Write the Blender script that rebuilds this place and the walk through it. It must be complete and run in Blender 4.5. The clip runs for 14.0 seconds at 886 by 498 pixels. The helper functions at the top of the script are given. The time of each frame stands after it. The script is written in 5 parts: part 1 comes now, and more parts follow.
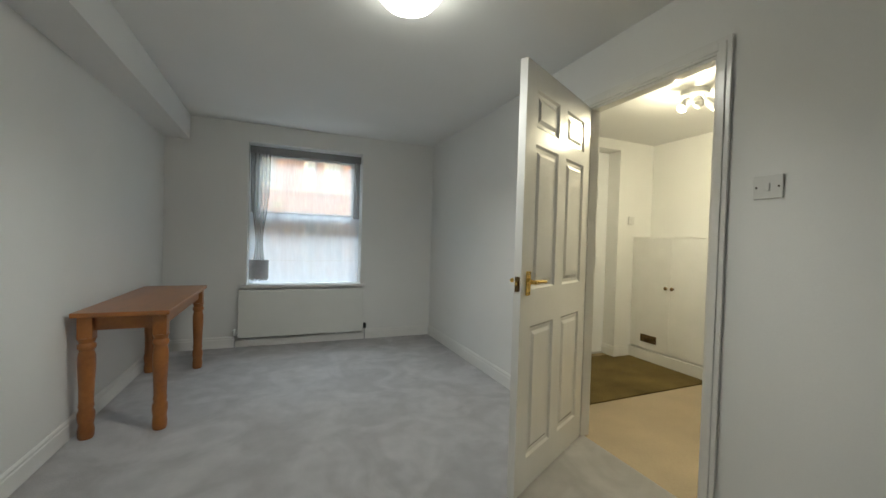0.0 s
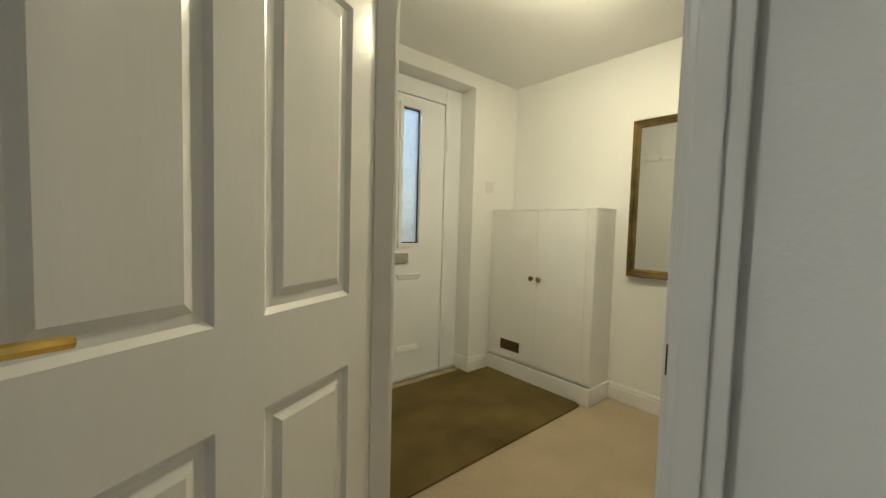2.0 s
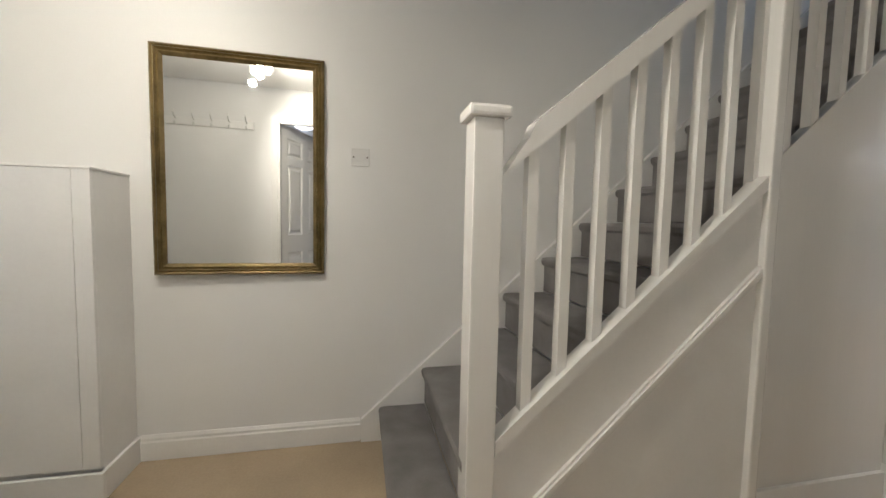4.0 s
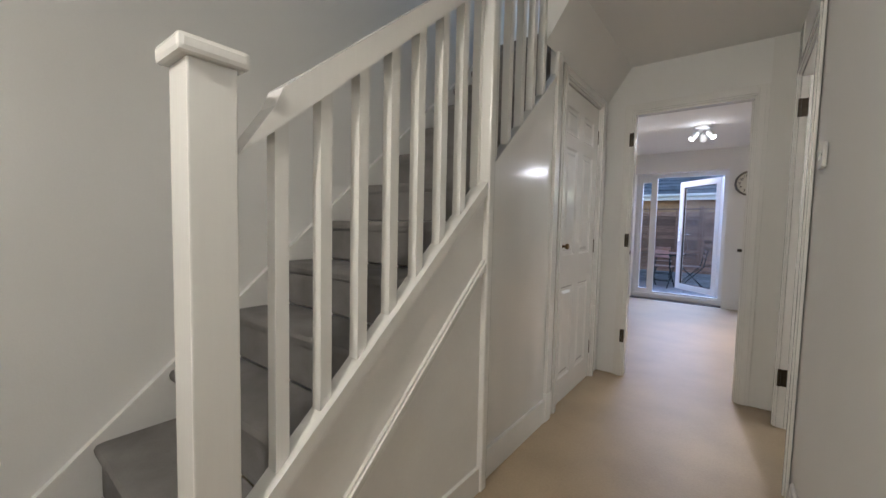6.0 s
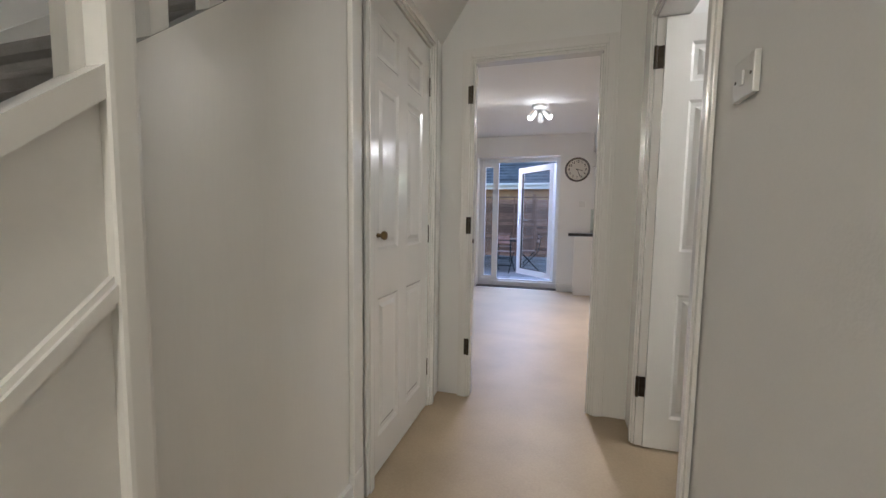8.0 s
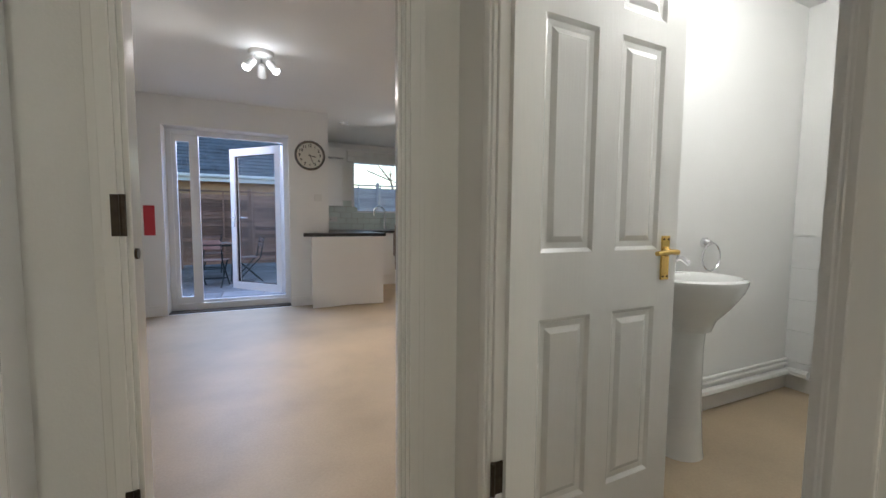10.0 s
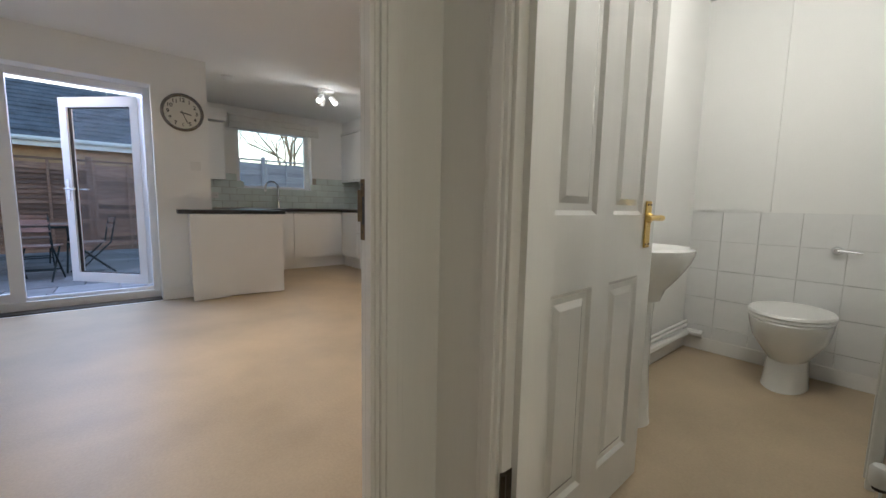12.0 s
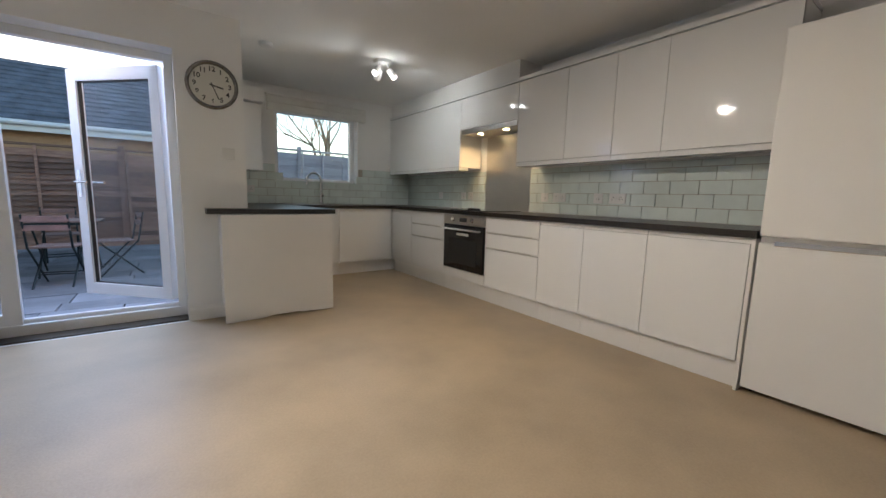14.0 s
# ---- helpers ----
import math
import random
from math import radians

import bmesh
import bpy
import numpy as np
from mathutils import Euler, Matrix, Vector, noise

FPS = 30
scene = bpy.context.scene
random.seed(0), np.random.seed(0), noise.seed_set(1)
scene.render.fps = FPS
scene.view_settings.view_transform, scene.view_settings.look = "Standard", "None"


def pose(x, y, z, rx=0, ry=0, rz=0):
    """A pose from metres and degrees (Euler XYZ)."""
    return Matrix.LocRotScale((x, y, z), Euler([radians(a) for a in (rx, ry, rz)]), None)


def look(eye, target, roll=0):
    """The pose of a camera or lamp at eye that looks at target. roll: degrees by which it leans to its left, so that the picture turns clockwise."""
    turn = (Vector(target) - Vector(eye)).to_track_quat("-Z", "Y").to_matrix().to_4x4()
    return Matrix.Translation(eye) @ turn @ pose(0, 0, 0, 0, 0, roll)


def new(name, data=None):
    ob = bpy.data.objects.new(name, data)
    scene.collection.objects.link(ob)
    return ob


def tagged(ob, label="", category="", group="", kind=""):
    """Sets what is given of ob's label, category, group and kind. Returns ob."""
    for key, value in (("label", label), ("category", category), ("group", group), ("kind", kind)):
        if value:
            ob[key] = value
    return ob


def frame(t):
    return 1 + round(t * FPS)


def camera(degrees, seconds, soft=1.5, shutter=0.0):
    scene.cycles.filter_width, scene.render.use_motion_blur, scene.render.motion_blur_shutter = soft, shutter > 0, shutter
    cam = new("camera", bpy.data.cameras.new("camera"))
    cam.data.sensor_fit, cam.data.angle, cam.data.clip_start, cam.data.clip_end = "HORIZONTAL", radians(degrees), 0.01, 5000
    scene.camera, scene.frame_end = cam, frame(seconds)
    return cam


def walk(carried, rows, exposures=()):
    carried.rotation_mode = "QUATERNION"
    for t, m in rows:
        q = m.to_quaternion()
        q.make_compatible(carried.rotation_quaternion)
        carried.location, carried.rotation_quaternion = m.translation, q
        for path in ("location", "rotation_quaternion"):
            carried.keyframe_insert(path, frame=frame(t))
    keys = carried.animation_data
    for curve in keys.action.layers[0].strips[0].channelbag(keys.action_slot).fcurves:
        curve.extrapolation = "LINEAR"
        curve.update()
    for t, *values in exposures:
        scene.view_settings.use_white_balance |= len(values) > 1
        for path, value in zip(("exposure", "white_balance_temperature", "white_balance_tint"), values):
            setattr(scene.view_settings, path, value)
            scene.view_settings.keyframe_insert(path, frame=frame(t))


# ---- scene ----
cam = camera(98.3, 14.0)
PATH = [
    (0, (0.058, 0.004, 1.205), (0.82, 1.852, 1.168), 1.7),
    (0.5, (0.384, 0.243, 1.194), (1.269, 2.035, 1.138), 1.6),
    (1, (0.676, 0.506, 1.188), (1.676, 2.236, 1.106), 1.8),
    (1.5, (0.969, 0.737, 1.177), (2.106, 2.38, 1.08), 1.8),
    (2, (1.28, 0.951, 1.164), (2.562, 2.482, 1.052), 1.6),
    (2.4, (1.465, 1.114, 1.141), (2.922, 2.478, 1.02), 1.6),
    (2.5, (1.527, 1.127, 1.14), (3.051, 2.416, 1.016), 1.5),
    (3, (1.753, 1.241, 1.138), (3.608, 1.975, 0.993), 1.4),
    (3.5, (1.875, 1.255, 1.126), (3.863, 1.423, 0.989), 1.2),
    (3.9, (1.922, 1.236, 1.136), (3.89, 0.906, 1.0), 1.2),
    (4, (1.925, 1.217, 1.132), (3.877, 0.798, 1.001), 1.2),
    (4.2, (1.924, 1.217, 1.131), (3.827, 0.615, 1.013), 1.3),
    (6.3, (2.217, 1.152, 1.147), (3.394, -0.46, 1.011), 1.1),
    (6.5, (2.231, 1.107, 1.169), (3.394, -0.513, 1.018), 0.9),
    (7, (2.308, 0.915, 1.167), (3.328, -0.797, 1.006), 0.8),
    (7.5, (2.307, 0.576, 1.121), (3.121, -1.244, 0.96), 0.7),
    (8, (2.36, 0.238, 1.104), (2.932, -1.672, 0.941), 0.8),
    (8.5, (2.41, -0.108, 1.097), (2.613, -2.091, 0.932), 0.7),
    (9, (2.47, -0.426, 1.109), (2.269, -2.409, 0.945), 0.8),
    (9.2, (2.486, -0.533, 1.103), (2.152, -2.499, 0.944), 0.6),
    (11.3, (2.63, -1.077, 0.977), (1.38, -2.631, 0.835), 1.2),
    (11.5, (2.645, -1.098, 0.975), (1.373, -2.634, 0.826), 1.1),
    (12, (2.621, -1.214, 0.977), (1.347, -2.74, 0.757), 1.1),
    (12.5, (2.564, -1.441, 1.014), (1.337, -2.997, 0.748), 1.2),
    (13, (2.547, -1.703, 1.051), (1.357, -3.289, 0.787), 1.4),
    (13.5, (2.485, -1.981, 1.046), (1.319, -3.584, 0.781), 1.5),
    (14, (2.466, -2.271, 1.031), (1.302, -3.876, 0.765), 1.5),
]
walk(cam, [(t, look(eye, target, roll)) for t, eye, target, roll in PATH],
     [(0, 2.42, 6450, 2), (1.5, 2.25, 6500, 0), (2, 2.2, 6500, 2), (2.5, 2.2, 6050, 6), (3, 1.98, 5600, 12), (3.5, 2.2, 5550, 14), (4, 2.38, 5550, 16), (6.5, 2.35, 5450, 16), (8, 2.48, 5500, 15), (9.2, 2.35, 5500, 12), (11.5, 2.15, 5700, 10), (13.2, 2.26, 5800, 10), (14, 2.06, 5800, 9)])

# ---- world, sun, lamps ----
world = bpy.data.worlds.new("sky")
scene.world = world
world.use_nodes = True
wn = world.node_tree.nodes
sky = wn.new("ShaderNodeTexSky")
sky.sky_type, sky.sun_disc = "NISHITA", False
sky.sun_elevation, sky.sun_rotation = radians(8), radians(150)
world.node_tree.links.new(sky.outputs[0], wn["Background"].inputs[0])
wn["Background"].inputs[1].default_value = SKY = 0.11
sun = new("sun", bpy.data.lights.new("sun", "SUN"))
sun.data.energy, sun.data.angle, sun.data.color = .5, radians(4), (1, .86, .66)
sun.rotation_euler = (0, radians(82), radians(-60))


def bulb(name, x, y, z, watts, colour, size=0.05):
    lamp = new(name, bpy.data.lights.new(name, "POINT"))
    lamp.data.energy, lamp.data.color, lamp.data.shadow_soft_size = watts, colour, size
    lamp.location = (x, y, z)
    return lamp


WARM, COOL = (1, .87, .62), (1, .95, .86)


def spot(name, x, y, z, dx, dy, watts, colour, dip=.16, wide=160):
    """A reflector bulb: light outwards and down from the lamp head."""
    lamp = new(name, bpy.data.lights.new(name, "SPOT"))
    lamp.data.energy, lamp.data.color, lamp.data.shadow_soft_size = watts, colour, .015
    lamp.data.spot_size, lamp.data.spot_blend = radians(wide), .6
    d = Vector((dx, dy, -dip)).normalized()
    lamp.matrix_basis = look(Vector((x + dx, y + dy, z - .11)) + d * .09, Vector((x + dx, y + dy, z - .11)) + d)
    return lamp


HALLW, KITW = 11.5, 8.0


def beam(name, at, way, watts, colour, wide, blend=.6, size=.02):
    """A reflector bulb at a place, shining along a direction."""
    lamp = new(name, bpy.data.lights.new(name, "SPOT"))
    lamp.data.energy, lamp.data.color, lamp.data.shadow_soft_size = watts, colour, size
    lamp.data.spot_size, lamp.data.spot_blend = radians(wide), blend
    lamp.matrix_basis = look(at, Vector(at) + Vector(way))
    return lamp


beam("hall_bulb", (2.70, 1.945, 2.18), (-.5, -1, -.5), HALLW * .95, WARM, 142)
beam("hall_bulb", (2.89, 1.86, 2.18), (.75, .55, -.8), HALLW * .5, WARM, 140, .9)
for x, y in ((2.70, 1.945), (2.89, 1.86)):
    bulb("hall_bulb_spill", x, y, 2.13, 1.4, WARM, .025)
beam("kitchen_bulb", (2.48, -4.25, 2.19), (-.75, .42, -1.0), KITW * 4.0, (1, .82, .63), 116, .9)
beam("kitchen_bulb", (2.72, -4.25, 2.19), (.8, .5, -.8), KITW * .8, (1, .88, .72), 150, 1.0)
beam("kitchen_bulb", (.50, -5.90, 2.21), (-.8, -.35, -.6), KITW * .5, COOL, 150, 1.0)
beam("kitchen_bulb", (.73, -5.90, 2.21), (.9, .2, -.7), KITW * .6, COOL, 150, 1.0)
for x, y in ((2.60, -4.20), (.615, -5.85)):
    bulb("kitchen_bulb_spill", x, y, 2.22, .32, COOL, .03)
dome = spot("reception_lamp", .575, 1.77, 2.37, 0, 0, 8.2, (1, .98, .95))
dome.data.spot_size, dome.data.shadow_soft_size = radians(158), .12
panel = new("window_sky", bpy.data.lights.new("window_sky", "AREA"))
panel.data.shape, panel.data.size, panel.data.size_y, panel.data.energy, panel.data.color = "RECTANGLE", 1.8, 1.2, 40, (.80, .89, 1)
panel.matrix_basis = look((.29, 6.0, 3.35), (.29, 2.8, .3))
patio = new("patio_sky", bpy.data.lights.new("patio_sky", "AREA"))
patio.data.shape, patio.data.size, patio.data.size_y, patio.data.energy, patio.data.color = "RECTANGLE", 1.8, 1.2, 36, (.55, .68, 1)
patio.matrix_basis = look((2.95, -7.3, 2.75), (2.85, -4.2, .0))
bulb("cloakroom_bulb", .7, -1.5, 2.2, 4.2, (1, .92, .77), .1)
# added fill light, no fitting known here: lifts the upper stairwell a little
bulb("stairwell_fill", 3.45, -2.6, 4.3, .8, COOL, .1)


# ---- materials ----
def mat(name, base, rough=.6, metal=0.0, vary=.06, scale=3.0, bump=0.0, bscale=120.0, coat=0.0, spec=.5, second=None, stretch=None, rand=0.0):
    """Principled surface with two scales of colour variation and a fine relief."""
    m = bpy.data.materials.new(name)
    m.use_nodes = True
    n, k = m.node_tree.nodes, m.node_tree.links
    p = n["Principled BSDF"]
    p.inputs["Metallic"].default_value = metal
    p.inputs["Coat Weight"].default_value = coat
    p.inputs["Coat Roughness"].default_value = .12
    p.inputs["Specular IOR Level"].default_value = spec
    tc, mp = n.new("ShaderNodeTexCoord"), n.new("ShaderNodeMapping")
    k.new(tc.outputs["Object"], mp.inputs[0])
    if stretch:
        mp.inputs["Scale"].default_value = stretch
    big, fine, mix = n.new("ShaderNodeTexNoise"), n.new("ShaderNodeTexNoise"), n.new("ShaderNodeMix")
    big.inputs["Scale"].default_value, big.inputs["Detail"].default_value = scale, 6
    fine.inputs["Scale"].default_value, fine.inputs["Detail"].default_value = bscale, 3
    k.new(mp.outputs[0], big.inputs[0]), k.new(mp.outputs[0], fine.inputs[0])
    mix.data_type = "RGBA"
    dark = second or tuple(c * (1 - 2 * vary) for c in base)
    light = base if second else tuple(min(1, c * (1 + vary)) for c in base)
    mix.inputs[6].default_value, mix.inputs[7].default_value = (*dark, 1), (*light, 1)
    add = n.new("ShaderNodeMath")
    add.operation = "MULTIPLY_ADD"
    add.inputs[1].default_value = .35
    ramp = n.new("ShaderNodeMapRange")
    ramp.inputs[1].default_value, ramp.inputs[2].default_value = .42, .95
    k.new(fine.outputs[0], add.inputs[0]), k.new(big.outputs[0], add.inputs[2])
    k.new(add.outputs[0], ramp.inputs[0]), k.new(ramp.outputs[0], mix.inputs[0])
    if rand:
        info, hue, span = n.new("ShaderNodeObjectInfo"), n.new("ShaderNodeHueSaturation"), n.new("ShaderNodeMapRange")
        span.inputs[3].default_value, span.inputs[4].default_value = 1 - rand, 1 + rand
        k.new(info.outputs["Random"], span.inputs[0]), k.new(span.outputs[0], hue.inputs["Value"])
        k.new(mix.outputs[2], hue.inputs["Color"]), k.new(hue.outputs[0], p.inputs["Base Color"])
        shift = n.new("ShaderNodeVectorMath")
        shift.operation = "MULTIPLY_ADD"
        shift.inputs[1].default_value = (37, 53, 29)
        k.new(info.outputs["Random"], shift.inputs[0]), k.new(tc.outputs["Object"], shift.inputs[2]), k.new(shift.outputs[0], mp.inputs[0])
    else:
        k.new(mix.outputs[2], p.inputs["Base Color"])
    rr = n.new("ShaderNodeMapRange")
    rr.inputs[3].default_value, rr.inputs[4].default_value = max(.02, rough * .85), min(1, rough * 1.15)
    k.new(big.outputs[0], rr.inputs[0]), k.new(rr.outputs[0], p.inputs["Roughness"])
    if bump:
        b = n.new("ShaderNodeBump")
        b.inputs["Strength"].default_value, b.inputs["Distance"].default_value = bump, .01
        k.new(fine.outputs[0], b.inputs["Height"]), k.new(b.outputs[0], p.inputs["Normal"])
    return m


def glow(name, colour, strength):
    m = bpy.data.materials.new(name)
    m.use_nodes = True
    p = m.node_tree.nodes["Principled BSDF"]
    p.inputs["Base Color"].default_value = (*colour, 1)
    p.inputs["Emission Color"].default_value = (*colour, 1)
    p.inputs["Emission Strength"].default_value = strength
    return m


def clear(name, rough=0.0, tint=(1, 1, 1)):
    m = bpy.data.materials.new(name)
    m.use_nodes = True
    p = m.node_tree.nodes["Principled BSDF"]
    p.inputs["Base Color"].default_value = (*tint, 1)
    p.inputs["Transmission Weight"].default_value = 1
    p.inputs["Roughness"].default_value, p.inputs["IOR"].default_value = rough, 1.45
    return m


PAINT = mat("wall_paint", (.78, .775, .755), .75, vary=.02, scale=1.6, bump=.06, bscale=140)
CEIL = mat("ceiling_paint", (.80, .795, .775), .85, vary=.02, scale=1.2, bump=.05, bscale=90)
GLOSS = mat("white_gloss_paint", (.80, .79, .76), .2, vary=.02, scale=5, bump=.03, bscale=110, coat=.6, stretch=(1, 1, .08))
SATIN = mat("white_satin_paint", (.80, .79, .765), .42, vary=.025, scale=5, bump=.04, bscale=60)
CARPET = mat("grey_carpet", (.66, .64, .645), .95, vary=.05, scale=9, bump=.9, bscale=420, spec=.1)
cn2 = CARPET.node_tree
lay, step, tone, where = (cn2.nodes.new("ShaderNode" + k) for k in ("TexNoise", "MapRange", "Mix", "TexCoord"))
lay.inputs["Scale"].default_value, lay.inputs["Detail"].default_value, lay.inputs["Distortion"].default_value = 2.3, 3.5, 1.6
step.inputs[1].default_value, step.inputs[2].default_value, step.inputs[3].default_value, step.inputs[4].default_value = .40, .60, .88, 1.03
tone.data_type, tone.blend_type, tone.inputs[0].default_value = "RGBA", "MULTIPLY", 1
pile = cn2.nodes["Principled BSDF"].inputs["Base Color"]
cn2.links.new(where.outputs["Object"], lay.inputs[0]), cn2.links.new(lay.outputs[0], step.inputs[0])
cn2.links.new(pile.links[0].from_socket, tone.inputs[6]), cn2.links.new(step.outputs[0], tone.inputs[7]), cn2.links.new(tone.outputs[2], pile)
STAIR = mat("stair_carpet", (.30, .285, .275), .97, vary=.16, scale=6, bump=.9, bscale=380, spec=.1)
LINO = mat("beige_floor", (.455, .36, .24), .46, vary=.11, scale=2.1, bump=.10, bscale=90, spec=.45)
MAT = mat("brown_doormat", (.21, .152, .058), .95, vary=.22, scale=3, bump=.9, bscale=300, spec=.1)
BRASS = mat("polished_brass", (.80, .55, .16), .2, 1.0, vary=.08, scale=20)
BRONZE = mat("dark_bronze", (.07, .055, .04), .4, .8, vary=.2, scale=30)
GILT = mat("antique_gilt", (.24, .18, .08), .38, .75, vary=.22, scale=14, bump=.1, bscale=90)
PINE = mat("orange_pine", (.42, .155, .034), .35, vary=.2, scale=5, bump=.05, bscale=60, coat=.3, second=(.23, .078, .02), stretch=(1, .12, 1))
PLASTIC = mat("white_plastic", (.68, .675, .65), .3, vary=.015, scale=9)
UPVC = mat("white_upvc", (.80, .81, .82), .3, vary=.015, scale=5)
UNIT = mat("white_gloss_unit", (.80, .80, .79), .045, vary=.008, scale=3)
MATTUNIT = mat("white_matt_board", (.78, .77, .75), .45, vary=.015, scale=3)
WORKTOP = mat("dark_worktop", (.022, .017, .014), .32, vary=.35, scale=40, bump=.05, bscale=160)
STEEL = mat("brushed_steel", (.60, .58, .55), .32, 1.0, vary=.05, scale=30, stretch=(1, 1, 12))
CHROME = mat("chrome", (.8, .8, .82), .08, 1.0, vary=.02)
BLACK = mat("black_glass", (.012, .012, .013), .06, vary=.1, coat=.5)
RUBBER = mat("black_plastic", (.02, .02, .02), .45, vary=.2)
TILE = mat("pale_green_tile", (.64, .71, .67), .10, vary=.05, scale=4, bump=.02, bscale=14, coat=.4, rand=.05)
GROUT = mat("pale_grout", (.36, .33, .27), .9, vary=.1, scale=30, bump=.2, bscale=300)
WCTILE = mat("white_wall_tile", (.76, .76, .75), .2, vary=.03, scale=3, bump=.03, bscale=20, coat=.2)
CERAMIC = mat("white_ceramic", (.83, .83, .81), .1, vary=.01, scale=3, coat=.5)
CREAM = mat("radiator_enamel", (.74, .74, .70), .35, vary=.02, scale=4)
FENCE = mat("weathered_fence", (.36, .215, .155), .85, vary=.3, scale=5, bump=.5, bscale=50, second=(.18, .105, .08), stretch=(1, 1, 6), rand=.45)
# paler lilac copy of the fence timber, with sunlit haze painted into its colour
HAZEFENCE = mat("sunlit_haze_fence", (.50, .47, .49), .85, vary=.2, scale=5, bump=.4, bscale=50, second=(.34, .31, .33), stretch=(1, 1, 6), rand=.2)
SLATE = mat("dark_roof_tile", (.13, .145, .18), .75, vary=.3, scale=3, bump=.4, bscale=60)
FLAG = mat("stone_flag", (.23, .235, .25), .85, vary=.16, scale=3, bump=.4, bscale=70, rand=.22)
SOIL = mat("ground_earth", (.15, .145, .13), .95, vary=.3, scale=1, bump=.5, bscale=30)
BRICK = mat("red_brick", (.50, .30, .24), .9, vary=.25, scale=4, bump=.4, bscale=60)
BUFF = mat("buff_brick", (.50, .31, .18), .9, vary=.15, scale=4, bump=.3, bscale=60)
STONE = mat("pale_stone", (.55, .52, .47), .85, vary=.1, scale=3, bump=.2, bscale=40)
BARK = mat("bark", (.36, .26, .17), .9, vary=.3, scale=8, bump=.6, bscale=40)
SLATWOOD = mat("brown_slat", (.30, .19, .16), .45, vary=.2, scale=6, stretch=(1, 8, 1))
IRON = mat("dark_painted_iron", (.025, .035, .035), .5, .3, vary=.2, scale=20)
FABRIC = mat("blind_fabric", (.74, .73, .69), .9, vary=.04, scale=8, bump=.3, bscale=300)
DARKCHROME = mat("dark_chrome", (.22, .21, .20), .22, 1.0, vary=.1, scale=20)
AGED = mat("aged_brass", (.17, .11, .05), .35, .9, vary=.25, scale=30)
WCGROUT = mat("white_grout", (.71, .71, .69), .9, vary=.05, scale=30)
PAPER = mat("clock_face", (.62, .60, .53), .6, vary=.03)
# pale blue-grey base colour stands in for sky reflected in the panes
SKYPANE = mat("pane_painted_sky", (.42, .50, .58), .08, vary=.1, coat=.6)
RED = mat("red_paper", (.45, .03, .04), .6)
YELLOW = mat("yellow_paper", (.75, .62, .05), .6)
GLASS = bpy.data.materials.new("window_glass")
GLASS.use_nodes = True
gn = GLASS.node_tree
see, shine, blend, edge, rise = (gn.nodes.new("ShaderNode" + k) for k in ("BsdfTransparent", "BsdfGlossy", "MixShader", "LayerWeight", "MapRange"))
see.inputs[0].default_value, shine.inputs["Roughness"].default_value = (.97, .98, .98, 1), .0
rise.inputs[1].default_value, rise.inputs[2].default_value, rise.inputs[3].default_value, rise.inputs[4].default_value = .35, 1, .02, .25
gn.links.new(edge.outputs["Facing"], rise.inputs[0]), gn.links.new(rise.outputs[0], blend.inputs[0])
gn.links.new(see.outputs[0], blend.inputs[1]), gn.links.new(shine.outputs[0], blend.inputs[2])
gn.links.new(blend.outputs[0], gn.nodes["Material Output"].inputs[0])
FROST = clear("frosted_glass", .5, (.72, .72, .86))
fn = FROST.node_tree
ripple, relief = fn.nodes.new("ShaderNodeTexNoise"), fn.nodes.new("ShaderNodeBump")
coord = fn.nodes.new("ShaderNodeTexCoord")
fn.links.new(coord.outputs["Object"], ripple.inputs[0])
ripple.inputs["Scale"].default_value, relief.inputs["Strength"].default_value, relief.inputs["Distance"].default_value = 13, .8, .03
fn.links.new(ripple.outputs[0], relief.inputs["Height"]), fn.links.new(relief.outputs[0], fn.nodes["Principled BSDF"].inputs["Normal"])
MIRROR = mat("mirror_silver", (.88, .89, .88), .015, 1.0, vary=.004)
LIT = glow("lit_bulb", (1, .93, .78), 3)
DOME = glow("lit_dome", (1, .97, .9), 1.3)


# ---- helpers ----
def box(bm, x0, x1, y0, y1, z0, z1, bevel=0.0, seg=2):
    c = [bm.verts.new((x, y, z)) for x in (x0, x1) for y in (y0, y1) for z in (z0, z1)]
    f = [bm.faces.new([c[i] for i in q]) for q in ((0, 1, 3, 2), (4, 6, 7, 5), (0, 4, 5, 1), (2, 3, 7, 6), (0, 2, 6, 4), (1, 5, 7, 3))]
    if bevel:
        e = {e for a in f for e in a.edges}
        bmesh.ops.bevel(bm, geom=list(e), offset=bevel, segments=seg, affect="EDGES", profile=.6)
    return bm


def cube(*a, **k):
    return box(bmesh.new(), *a, **k)


def prism(pts, z0, z1, bm=None):
    """Extrudes a plan outline."""
    bm = bm or bmesh.new()
    lo, hi = [bm.verts.new((x, y, z0)) for x, y in pts], [bm.verts.new((x, y, z1)) for x, y in pts]
    bm.faces.new(lo[::-1]), bm.faces.new(hi)
    for i in range(len(pts)):
        j = (i + 1) % len(pts)
        bm.faces.new((lo[i], lo[j], hi[j], hi[i]))
    bmesh.ops.recalc_face_normals(bm, faces=bm.faces)
    return bm


